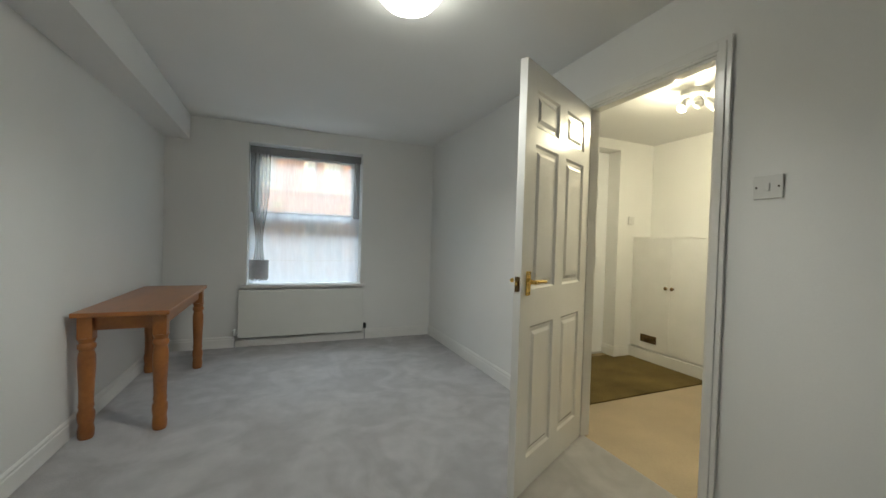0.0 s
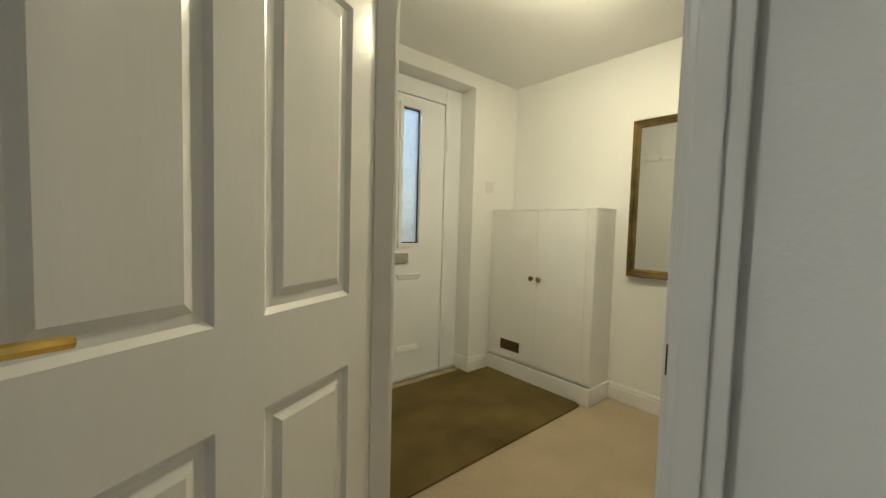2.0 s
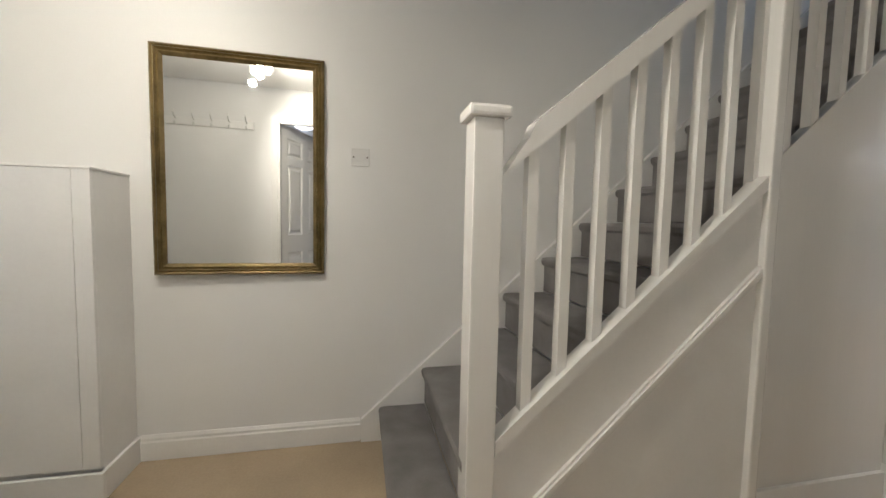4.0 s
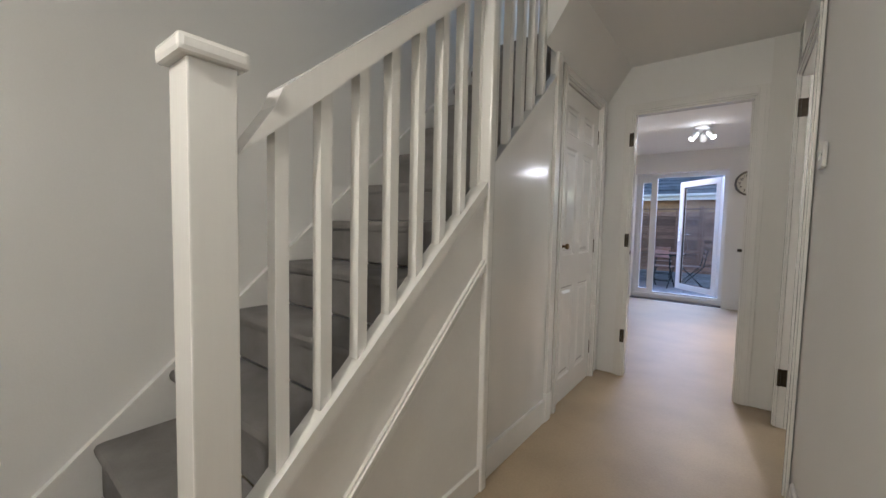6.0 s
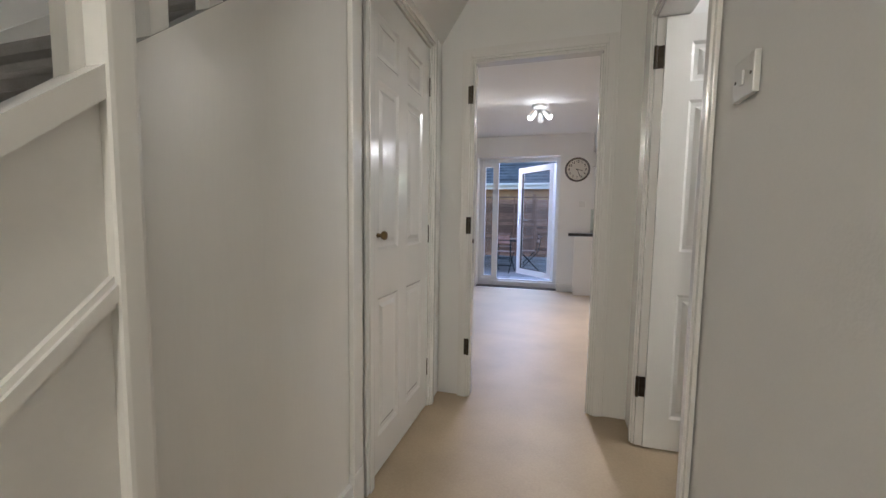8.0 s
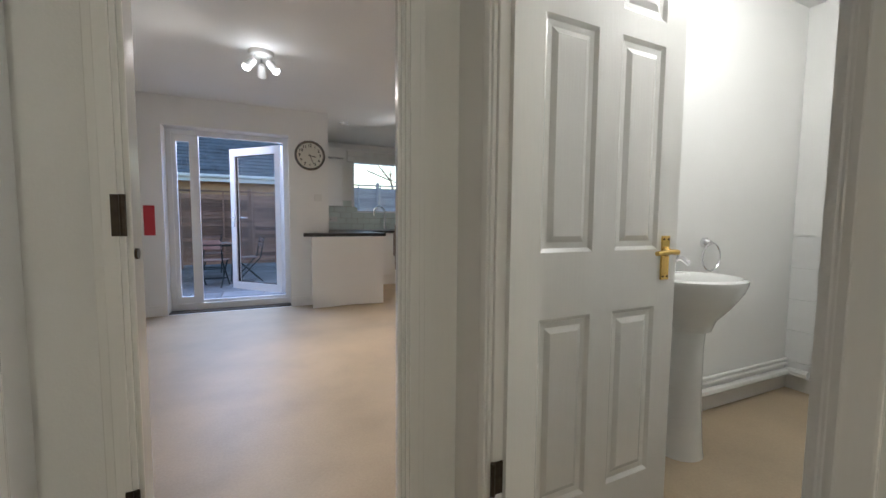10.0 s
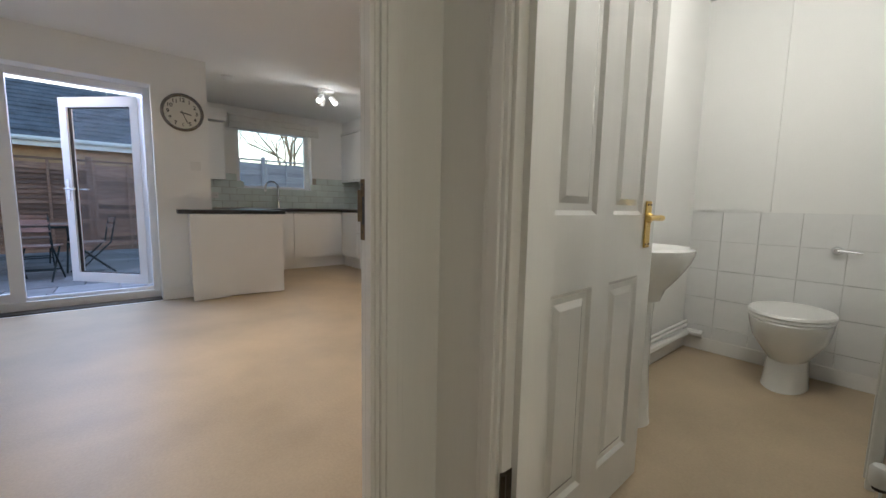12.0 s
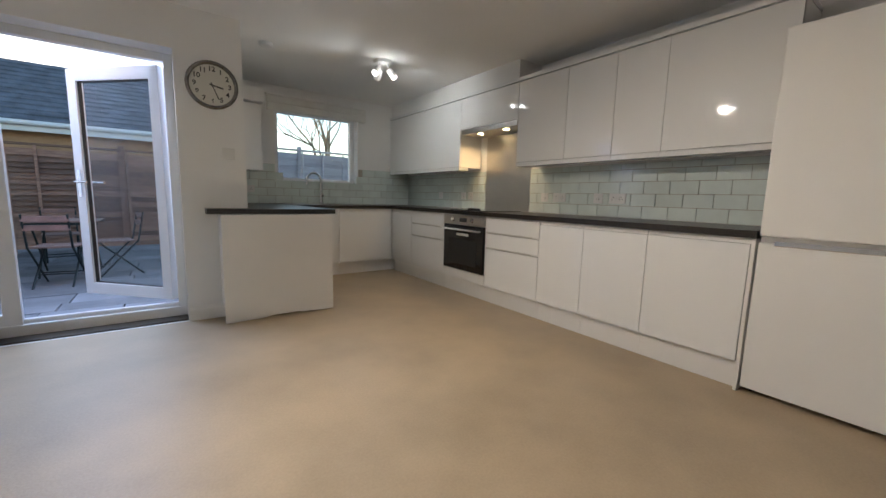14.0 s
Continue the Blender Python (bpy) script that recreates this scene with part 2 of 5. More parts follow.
def side_prism(pts, x0, x1, bm=None):
    """Extrudes an outline in y and z along x."""
    bm = bm or bmesh.new()
    lo, hi = [bm.verts.new((x0, y, z)) for y, z in pts], [bm.verts.new((x1, y, z)) for y, z in pts]
    bm.faces.new(lo), bm.faces.new(hi[::-1])
    for i in range(len(pts)):
        j = (i + 1) % len(pts)
        bm.faces.new((lo[j], lo[i], hi[i], hi[j]))
    bmesh.ops.recalc_face_normals(bm, faces=bm.faces)
    return bm


def lathe(prof, n=20, bm=None, at=(0, 0, 0), turn=None):
    """Turns a profile of radius and height round the upright axis."""
    bm = bm or bmesh.new()
    rings = [[bm.verts.new((r * math.cos(2 * math.pi * i / n), r * math.sin(2 * math.pi * i / n), z)) for i in range(n)] for r, z in prof]
    for a, b in zip(rings, rings[1:]):
        for i in range(n):
            bm.faces.new((a[i], a[(i + 1) % n], b[(i + 1) % n], b[i]))
    bm.faces.new(rings[0][::-1]), bm.faces.new(rings[-1])
    vs = [v for r in rings for v in r]
    if turn is not None:
        bmesh.ops.transform(bm, matrix=turn, verts=vs)
    bmesh.ops.translate(bm, vec=at, verts=vs)
    return bm


def tube(pts, r, n=8, bm=None):
    """A round rod along a line of points."""
    bm = bm or bmesh.new()
    rings, pts = [], [Vector(p) for p in pts]
    side = None
    for i, p in enumerate(pts):
        d = (pts[min(i + 1, len(pts) - 1)] - pts[max(i - 1, 0)]).normalized()
        side = (side - side.project(d)).normalized() if side else d.orthogonal().normalized()
        up = d.cross(side)
        rr = r[i] if isinstance(r, (list, tuple)) else r
        rings.append([bm.verts.new(p + rr * (math.cos(2 * math.pi * k / n) * side + math.sin(2 * math.pi * k / n) * up)) for k in range(n)])
    for a, b in zip(rings, rings[1:]):
        for k in range(n):
            bm.faces.new((a[k], a[(k + 1) % n], b[(k + 1) % n], b[k]))
    bm.faces.new(rings[0][::-1]), bm.faces.new(rings[-1])
    return bm


def part(name, bm, material, parent=None, label="", smooth=False):
    me = bpy.data.meshes.new(name)
    bmesh.ops.recalc_face_normals(bm, faces=bm.faces)
    bm.to_mesh(me)
    bm.free()
    me.materials.append(material)
    if smooth:
        me.shade_smooth()
        me.set_sharp_from_angle(angle=radians(40))
    ob = new(name, me)
    ob.parent = parent
    return tagged(ob, label)


def thing(name, m, label, category, group="", kind=""):
    """An Empty at a thing's base, at the pose m."""
    ob = new(name)
    ob.matrix_basis, ob.empty_display_size = m, .1
    return tagged(ob, label, category, group, kind)


def struct(name, bm, material, label, category="wall", smooth=False):
    return tagged(part(name, bm, material, smooth=smooth), label, category, kind="structure")


def slab(axis, c0, c1, a0, a1, z0, z1, holes=()):
    """A straight wall between c0 and c1 across its axis, from a0 to a1 along it, with openings (a, b, bottom, top)."""
    aa = sorted({a0, a1, *(v for h in holes for v in h[:2])})
    zz = sorted({z0, z1, *(v for h in holes for v in h[2:])})
    bm, seen = bmesh.new(), {}

    def v(c, a, z):
        key = (c, a, z)
        if key not in seen:
            seen[key] = bm.verts.new((c, a, z) if axis == "x" else (a, c, z))
        return seen[key]

    def solid(i, j):
        if not (0 <= i < len(aa) - 1 and 0 <= j < len(zz) - 1):
            return False
        a, z = (aa[i] + aa[i + 1]) / 2, (zz[j] + zz[j + 1]) / 2
        return not any(h[0] < a < h[1] and h[2] < z < h[3] for h in holes)

    for i in range(len(aa) - 1):
        for j in range(len(zz) - 1):
            if not solid(i, j):
                continue
            a, b, lo, hi = aa[i], aa[i + 1], zz[j], zz[j + 1]
            for c in (c0, c1):
                bm.faces.new((v(c, a, lo), v(c, b, lo), v(c, b, hi), v(c, a, hi)))
            for near, (p, q) in (((i - 1, j), ((a, lo), (a, hi))), ((i + 1, j), ((b, lo), (b, hi))), ((i, j - 1), ((a, lo), (b, lo))), ((i, j + 1), ((a, hi), (b, hi)))):
                if not solid(*near):
                    bm.faces.new((v(c0, *p), v(c1, *p), v(c1, *q), v(c0, *q)))
    return bm


# ---- plan ----
R1L, R1R, R1F, R1B, R1C = -1.085, 1.81, 4.665, -0.86, 2.43
HX0, HXW, HX1, HF, HC = 1.868, 1.96, 3.90, 3.14, 2.36
KY0, KY1, KY2, KX0, KC = -2.086, -5.845, -7.60, -0.69, 2.37
DOOR = (1.116, 1.90)
WCD = (-1.79, -1.04)
KD = (2.14, 2.875)
PATIO = (2.362, 3.62)
FD = (2.12, 3.405)

# floors
struct("floor_reception", prism([(-1.4, -.86), (1.84, -.86), (1.84, 4.7), (-1.4, 4.7)], -.12, 0), CARPET, "mottled grey cut-pile carpet on the reception floor", "floor")
struct("floor_hall", prism([(1.84, -.86), (1.84, 3.35), (4.0, 3.35), (4.0, -6.02), (1.91, -6.02), (1.91, -7.62), (-.8, -7.62), (-.8, -.86)], -.12, -.001), LINO, "smooth beige sheet flooring of hall and kitchen", "floor")
# reception walls
struct("wall_reception_front", slab("y", R1F, R1F + .3, R1L - .2, HX0, 0, 2.6, [(-.325, .907, .67, 2.23)]), PAINT, "white painted reception wall with a window")
struct("wall_reception_side", slab("x", R1L - .2, R1L, R1B - .1, R1F, 0, 2.6), PAINT, "white painted reception side wall")
struct("wall_reception_back", slab("y", R1B - .09, R1B, R1L, R1R, 0, 2.6), PAINT, "white painted partition behind the reception")
struct("wall_partition", slab("x", R1R, HX0, R1B - .09, R1F, 0, 2.6, [(DOOR[0], DOOR[1], 0, 2.075)]), PAINT, "white painted partition with the reception doorway")
struct("wall_partition_taper", prism([(HX0, -.951), (HXW, -.951), (HX0 + .002, 1.0), (HX0, 1.0)], 0, 2.6), PAINT, "white painted hall side of the partition")
struct("beam", prism([(-.76, R1B), (-.865, R1F), (R1L, R1F), (R1L, R1B)], 2.185, 2.5), PAINT, "white boxed beam along the reception ceiling", "beam")
struct("ceiling_reception", prism([(R1L - .1, R1B - .05), (R1R + .05, R1B - .05), (R1R + .05, R1F + .05), (R1L - .1, R1F + .05)], R1C, 2.6), CEIL, "white painted reception ceiling", "ceiling")
# hall walls
struct("wall_hall_side", slab("x", HX1, HX1 + .2, -7.0, 3.5, -.1, 5.0), PAINT, "white painted party wall beside the stairs")
struct("wall_hall_front", slab("y", HF, HF + .3, HX0, HX1, 0, 2.6, [(FD[0], FD[1], 0, 2.255)]), PAINT, "white painted front wall around the entrance door")
struct("ceiling_hall", prism([(1.91, -2.07), (3.06, -2.07), (3.06, 1.2), (4.0, 1.2), (4.0, 3.2), (1.91, 3.2)], HC, 2.6), CEIL, "white painted hall ceiling with the stairwell opening", "ceiling")
struct("wall_stairwell", slab("x", 2.96, 3.05, -2.1, 1.3, 2.61, 5.0), PAINT, "white painted stairwell wall above the hall")
struct("wall_stairwell_front", slab("y", 1.2, 1.3, 3.05, 3.9, 2.61, 5.0), PAINT, "white painted stairwell end wall")
struct("wall_stairwell_back", slab("y", -3.6, -3.5, 3.0, 3.9, 2.5, 5.0), PAINT, "white painted landing wall")
struct("ceiling_stairwell", prism([(2.9, -3.6), (4.0, -3.6), (4.0, 1.35), (2.9, 1.35)], 4.9, 5.05), CEIL, "white stairwell ceiling", "ceiling")
struct("floor_landing", prism([(3.11, -3.5), (3.9, -3.5), (3.9, -1.75), (3.11, -1.75)], 2.62, 2.68), STAIR, "grey carpeted landing at the head of the stairs", "floor")
struct("wall_cloakroom_hall", slab("x", R1R + .03, HXW, -2.09, R1B - .091, 0, 2.6, [(WCD[0], WCD[1], 0, 2.04)]), PAINT, "white painted wall with the cloakroom doorway")
struct("wall_kitchen_hall", slab("y", KY0, -2.02, HXW, HX1, 0, 2.6, [(KD[0], KD[1], 0, 2.025)]), PAINT, "white painted wall with the kitchen doorway")
bm = bmesh.new()
q = [bm.verts.new(p) for p in ((3.06, -2.02, 2.12), (2.90, -2.02, HC), (3.06, -2.02, HC), (3.06, -.80, 2.12), (2.90, -.80, HC), (3.06, -.80, HC))]
for f in ((0, 1, 2), (3, 5, 4), (0, 3, 4, 1), (1, 4, 5, 2), (0, 2, 5, 3)):
    bm.faces.new([q[k] for k in f])
struct("trim_hall_bulkhead", bm, PAINT, "white sloping soffit between wall and hall ceiling", "bulkhead")
# outer skin of the house
struct("wall_exterior_return", cube(2.151, 2.17, -7.88, -6.146, -.1, 2.8), BUFF, "buff brick outer face of the kitchen return")
struct("wall_exterior_patio", slab("y", -6.145, -6.126, 2.151, 4.1, -.1, 2.8, [(2.362, 3.62, 0, 2.06)]), BUFF, "buff brick outer face around the patio doors")
# cloakroom
struct("wall_cloakroom_back", slab("y", -2.21, -2.18, KX0, R1R + .029, 0, 2.6), PAINT, "white painted wall between cloakroom and kitchen")
struct("wall_cloakroom_corner", cube(R1R + .03, R1R + .05, -2.21, -2.0905, 0, 2.6), PAINT, "white painted corner of the cloakroom wall in the kitchen")
struct("wall_cloakroom_end", slab("x", -.69, -.50, -2.18, R1B - .091, 0, 2.6), PAINT, "white painted end wall of the cloakroom")
struct("wall_cloakroom_side", slab("y", -1.12, R1B - .091, -.50, R1R + .03, 0, 2.6), PAINT, "white painted side wall of the cloakroom")
struct("ceiling_cloakroom", prism([(-.7, -2.25), (1.88, -2.25), (1.88, -.93), (-.7, -.93)], 2.40, 2.6), CEIL, "white cloakroom ceiling", "ceiling")
# kitchen
struct("wall_kitchen_side", slab("x", KX0 - .25, KX0, -7.9, -.96, -.1, 2.8), PAINT, "white painted kitchen wall behind the long run of units")
struct("wall_kitchen_back", slab("y", KY2 - .28, KY2, KX0, 2.1, -.1, 2.8, [(.17, 1.285, 1.18, 2.13)]), PAINT, "white painted kitchen wall with the window over the sink")
struct("wall_kitchen_return", slab("x", 1.905, 2.15, KY2, KY1 - .28, -.1, 2.8), PAINT, "white painted return wall of the kitchen")
struct("wall_patio", slab("y", KY1 - .28, KY1, 1.905, HX1, -.1, 2.8, [(PATIO[0], PATIO[1], 0, 2.06)]), PAINT, "white painted kitchen wall with the patio doors")
struct("ceiling_kitchen", prism([(-.8, -2.1), (4.0, -2.1), (4.0, -6.1), (2.0, -6.1), (2.0, -7.75), (-.8, -7.75)], KC, 2.6), CEIL, "white painted kitchen ceiling", "ceiling")


# ---- trim ----
def skirting(x0, y0, x1, y1, nx, ny, h=.12, d=.016):
    """A moulded skirting board on the floor line, facing (nx, ny)."""
    a, b, n = Vector((x0, y0, 0)), Vector((x1, y1, 0)), Vector((nx, ny, 0)).normalized()
    bm = bmesh.new()
    prof = [(.001, .001), (d, .001), (d, h * .72), (d * .7, h * .78), (d * .75, h * .88), (d * .3, h), (.001, h)]
    ra, rb = [bm.verts.new(a + n * u + Vector((0, 0, w))) for u, w in prof], [bm.verts.new(b + n * u + Vector((0, 0, w))) for u, w in prof]
    bm.faces.new(ra), bm.faces.new(rb[::-1])
    for i in range(len(prof)):
        j = (i + 1) % len(prof)
        bm.faces.new((ra[i], ra[j], rb[j], rb[i]))
    return tagged(part("baseboard", bm, SATIN), "white moulded skirting board along the wall", "skirting", kind="structure")


for s in ((R1L, R1B, R1L, R1F, 1, 0), (R1L, R1F, R1R, R1F, 0, -1), (R1R, R1F, R1R, 1.985, -1, 0), (R1R, 1.03, R1R, R1B, -1, 0), (R1L, R1B, R1R, R1B, 0, 1),
          (3.9, 2.21, 3.9, 1.215, -1, 0), (3.405, HF, 3.60, HF, 0, -1), (3.405, 3.32, 3.405, HF - .015, -1, 0), (HX0, HF, 2.12, HF, 0, -1), (HX0, 1.985, HX0, HF, 1, 0), (HXW, -.91, HX0 + .002, 1.0, 1, .047),
          (-.50, -2.18, -.50, -1.12, 1, 0), (-.484, -2.18, 1.84, -2.18, 0, 1), (-.484, -1.12, 1.80, -1.12, 0, -1),
          (1.91, KY1, 2.35, KY1, 0, 1), (3.62, KY1, 3.9, KY1, 0, 1), (3.9, KY0, 3.9, KY1, -1, 0)):
    skirting(*s)


def lining(name, axis, c0, c1, a0, a1, h, sides=(True, True), w=.065, label="white gloss door lining with moulded architrave"):
    """A door lining in an opening with an architrave on each side of the wall."""
    t = thing(name, pose(0, 0, 0), label, "door frame", kind="structure")

    def place(u0, u1, v0, v1, z0, z1, what, bev=.004):
        part(what, cube(u0, u1, v0, v1, z0, z1, bevel=bev) if axis == "x" else cube(v0, v1, u0, u1, z0, z1, bevel=bev), GLOSS, t)

    e = .004
    place(c0 - e, c1 + e, a0 - .004, a0 + .022, 0, h, "jamb")
    place(c0 - e, c1 + e, a1 - .022, a1 + .004, 0, h, "jamb")
    place(c0 - e, c1 + e, a0 + .022, a1 - .022, h - .026, h + .004, "head")
    for c, s, on in ((c0, -1, sides[0]), (c1, 1, sides[1])):
        if on:
            for lo, hi, th in ((0, w, .012), (.012, w - .02, .019)):
                u0, u1 = sorted((c + s * .0045, c + s * (th + .0045)))
                place(u0, u1, a0 + .012 - hi, a0 + .012 - lo, 0, h - .012 + hi, "architrave", .003)
                place(u0, u1, a1 - .012 + lo, a1 - .012 + hi, 0, h - .012 + hi, "architrave", .003)
                place(u0, u1, a0 + .012 - lo, a1 - .012 + lo, h - .012 + lo, h - .012 + hi, "architrave", .003)
    return t


lining("door_frame_1", "x", R1R, HX0, DOOR[0], DOOR[1], 2.075)
lining("door_frame_2", "x", R1R + .03, HXW, WCD[0], WCD[1], 2.04)
frame3 = lining("door_frame_3", "y", KY0, -2.02, KD[0], KD[1], 2.025, sides=(False, True))
part("door_stop", cube(2.1625, 2.174, -2.0475, -2.018, .001, 1.985, bevel=.003), GLOSS, frame3)


struct("trim_corner_board", prism([(1.9605, -2.0195), (2.086, -2.0195), (2.086, -2.012), (1.967, -2.012), (1.967, -1.8445), (1.9605, -1.8445)], .001, 2.35), GLOSS, "streaky white gloss boards in the corner between two doorways", "trim")

# ---- doors ----
def panel_door(name, m, w, h, label, flip=1, latch=True, lever=True, plate=(.955, 1.07), grip=1.02, low=.377):
    """A moulded six-panel leaf: hinge edge at the origin, running along +x, faces towards +y and -y."""
    d = thing(name, m, label, "door", kind="structure")
    t = .019
    sw, mw = .105, .10
    rows = ((.155, low * h), (.477 * h, .817 * h), (.856 * h, h - .115))
    cols = ((sw, (w - mw) / 2), ((w + mw) / 2, w - sw))
    bm = bmesh.new()
    holes = [(a, b, c, e) for a, b in cols for c, e in rows]
    aa, zz = sorted({0, w, *(v for x in cols for v in x)}), sorted({0, h, *(v for x in rows for v in x)})
    for y in (-t, t):
        for i in range(len(aa) - 1):
            for j in range(len(zz) - 1):
                a0, a1, z0, z1 = aa[i], aa[i + 1], zz[j], zz[j + 1]
                if not any(p[0] <= a0 and a1 <= p[1] and p[2] <= z0 and z1 <= p[3] for p in holes):
                    bm.faces.new([bm.verts.new(p) for p in ((a0, y, z0), (a1, y, z0), (a1, y, z1), (a0, y, z1))])
                    continue
                s = 1 if y > 0 else -1
                steps = [(0, 0), (.012, .009), (.03, .010), (.048, .002)]
                loops = [[bm.verts.new((a0 + u if k in (0, 3) else a1 - u, y - s * q, z0 + u if k < 2 else z1 - u)) for k in range(4)] for u, q in steps]
                for l0, l1 in zip(loops, loops[1:]):
                    for k in range(4):
                        bm.faces.new((l0[k], l0[(k + 1) % 4], l1[(k + 1) % 4], l1[k]))
                bm.faces.new(loops[-1])
    for a, b, c, e in ((0, 0, 0, h), (w, w, 0, h)):
        bm.faces.new([bm.verts.new(p) for p in ((a, -t, 0), (a, t, 0), (a, t, h), (a, -t, h))])
    for z in (0, h):
        bm.faces.new([bm.verts.new(p) for p in ((0, -t, z), (w, -t, z), (w, t, z), (0, t, z))])
    bmesh.ops.remove_doubles(bm, verts=bm.verts, dist=1e-5)
    part("leaf", bm, GLOSS, d)
    for z in (.23, h / 2, h - .2):
        part("hinge", tube([(-.006, flip * t, z - .05), (-.006, flip * t, z + .05)], .007), BRONZE, d, "dark steel butt hinge", True)
    if lever:
        for s in (-1, 1):
            pl = part("handle_plate", cube(w - .085, w - .045, *sorted((s * t, s * (t + .007))), *plate, bevel=.003), BRASS, d, "polished brass lever plate")
            bm = tube([(w - .065, s * (t + .006), grip), (w - .065, s * (t + .045), grip)], .010)
            tube([(w - .06, s * (t + .045), grip), (w - .10, s * (t + .048), grip + .002), (w - .165, s * (t + .045), grip - .002)], [.010, .009, .008], bm=bm)
            part("lever", bm, BRASS, pl, "polished brass lever handle", True)
            for z in (plate[0] + .012, plate[1] - .012):
                for u in (-.012, .012):
                    part("screw", tube([(w - .065 + u, s * (t + .007), z), (w - .065 + u, s * (t + .009), z)], .0035), BRONZE, pl)
            part("boss", lathe([(.018, 0), (.016, .008), (.011, .012)], 16, at=(w - .065, s * (t + .006), grip), turn=Matrix.Rotation(radians(-90 * s), 4, "X")), BRASS, pl, smooth=True)
    if latch:
        fp = part("faceplate", cube(w - .0005, w + .002, -.012, .012, .975, 1.045), AGED, d, "aged brass latch faceplate")
        part("latch_bolt", cube(w + .002, w + .012, -.006, .006, 1.005, 1.025, bevel=.002), BRASS, fp)
    return d


panel_door("door_1", pose(1.80, 1.90, .008, 0, 0, 180 + 27.5), .835, 2.055, "white gloss six-panel door with brass levers, standing open", flip=-1, low=.390)
panel_door("door_2", pose(1.93, -1.768, .008, 0, 0, 181.5), .72, 2.0, "white gloss six-panel cloakroom door with brass levers, standing open", flip=1, plate=(.845, 1.0), grip=.945)

# ---- stairs ----
GOING, RISE = .2195, .1942
for i in range(13):
    y1, z1 = 1.103 - GOING * i, .183 + RISE * i
    n = thing("stair", pose(0, 0, 0), "grey carpeted stair with a rounded nosing", "stair", "stairs of the flight", "structure")
    bm = side_prism([(y1, z1 - RISE + .008), (y1, z1 - .05), (y1 + .016, z1 - .038), (y1 + .02, z1 - .018), (y1 + .012, z1 - .004), (y1 - .008, z1),
                     (y1 - GOING, z1), (y1 - GOING, z1 - RISE + .008)], 3.0615 if i < 5 else 3.112, 3.868)
    part("tread", bm, STAIR, n)


def line(y):
    """Height of the string's upper edge along the flight."""
    return .568 + .88 * (.68 - y)


def trim_z(y):
    return 1.018 + .90 * (-.21 - y)


def rail_z(y):
    return 1.438 + .832 * (.71 - y)


struct("trim_wall_string", side_prism([(1.212, .001), (1.212, .118), (.666, .599), (-1.70, .599 + 2.366 * .884), (-1.70, 2.45), (-.4, 1.2), (.9, .04), (.92, .001)], 3.87, 3.897), SATIN, "white painted wall string beside the stairs", "stair string")
sp = thing("staircase_side", pose(0, 0, 0), "white gloss panelled side of the staircase under the string", "stair panel", kind="structure")
part("panel", side_prism([(.81, .001), (.81, line(.81) - .03), (-.18, line(-.18) - .03), (-.18, .001)], 3.03, 3.06), SATIN, sp)
part("string_cap", side_prism([(.8045, line(.8045) - .05), (.8045, line(.8045)), (-.18, line(-.18)), (-.18, line(-.18) - .05)], 3.012, 3.075), GLOSS, sp)
for off, th, pr in ((.0, .05, .012), (.012, .026, .02)):
    part("trim", side_prism([(.80, trim_z(.80) + .015 - off), (-.18, trim_z(-.18) + .015 - off), (-.18, trim_z(-.18) + .015 - off - th), (.80, trim_z(.80) + .015 - off - th)], 3.0295 - pr, 3.0295), GLOSS, sp)
part("skirting", side_prism([(.80, .001), (.80, .03), (.72, .11), (-.18, .11), (-.18, .001)], 3.015, 3.0295), SATIN, sp)
part("post", cube(3.005, 3.075, -.225, -.18, .001, 2.355, bevel=.008), GLOSS, sp)
part("wall_panel", side_prism([(-.225, .001), (-.225, line(-.225)), (-.97, line(-.97)), (-.97, .001)], 3.055, 3.085), GLOSS, sp)
part("skirting", side_prism([(-.225, .001), (-.225, .135), (-.93, .135), (-.93, .001)], 3.038, 3.0545), SATIN, sp)
part("plinth_block", cube(3.03, 3.054, -1.0, -.93, .001, .17, bevel=.004), SATIN, sp)
part("pilaster", cube(3.034, 3.054, -1.0, -.935, .17, 2.12, bevel=.004), GLOSS, sp)
part("string_cap", side_prism([(-.225, line(-.225) - .05), (-.225, line(-.225)), (-.97, line(-.97)), (-.97, line(-.97) - .05)], 3.045, 3.09), GLOSS, sp)

bal = thing("stair_balustrade", pose(0, 0, 0), "white gloss balustrade with square balusters, newel and handrail", "balustrade")
nw = part("newel_post", cube(3.012, 3.106, .805, .897, .001, 1.446, bevel=.004), GLOSS, bal)
part("newel_cap", cube(2.994, 3.124, .786, .916, 1.446, 1.481, bevel=.01), GLOSS, nw)
part("handrail", side_prism([(.805, rail_z(.805) - .085), (.72, rail_z(.72) - .03), (.70, rail_z(.70)), (-.18, rail_z(-.18)), (-.18, rail_z(-.18) - .075)], 3.022, 3.090), GLOSS, bal)
part("handrail", side_prism([(-.225, rail_z(-.225) - .075), (-.225, rail_z(-.225)), (-.43, rail_z(-.43)), (-.43, rail_z(-.43) - .075)], 3.022, 3.090), GLOSS, bal)
for i in range(13):
    y = .698 - .122 * i - (.02 if i > 6 else 0)
    if y > -.93:
        part("baluster", side_prism([(y + .017, line(y + .017) - .01), (y - .017, line(y - .017) - .01), (y - .017, min(2.355, rail_z(y - .017) - .06)), (y + .017, min(2.355, rail_z(y + .017) - .06))], 3.035 + (.018 if i > 6 else 0), 3.071 + (.018 if i > 6 else 0)), GLOSS, bal)

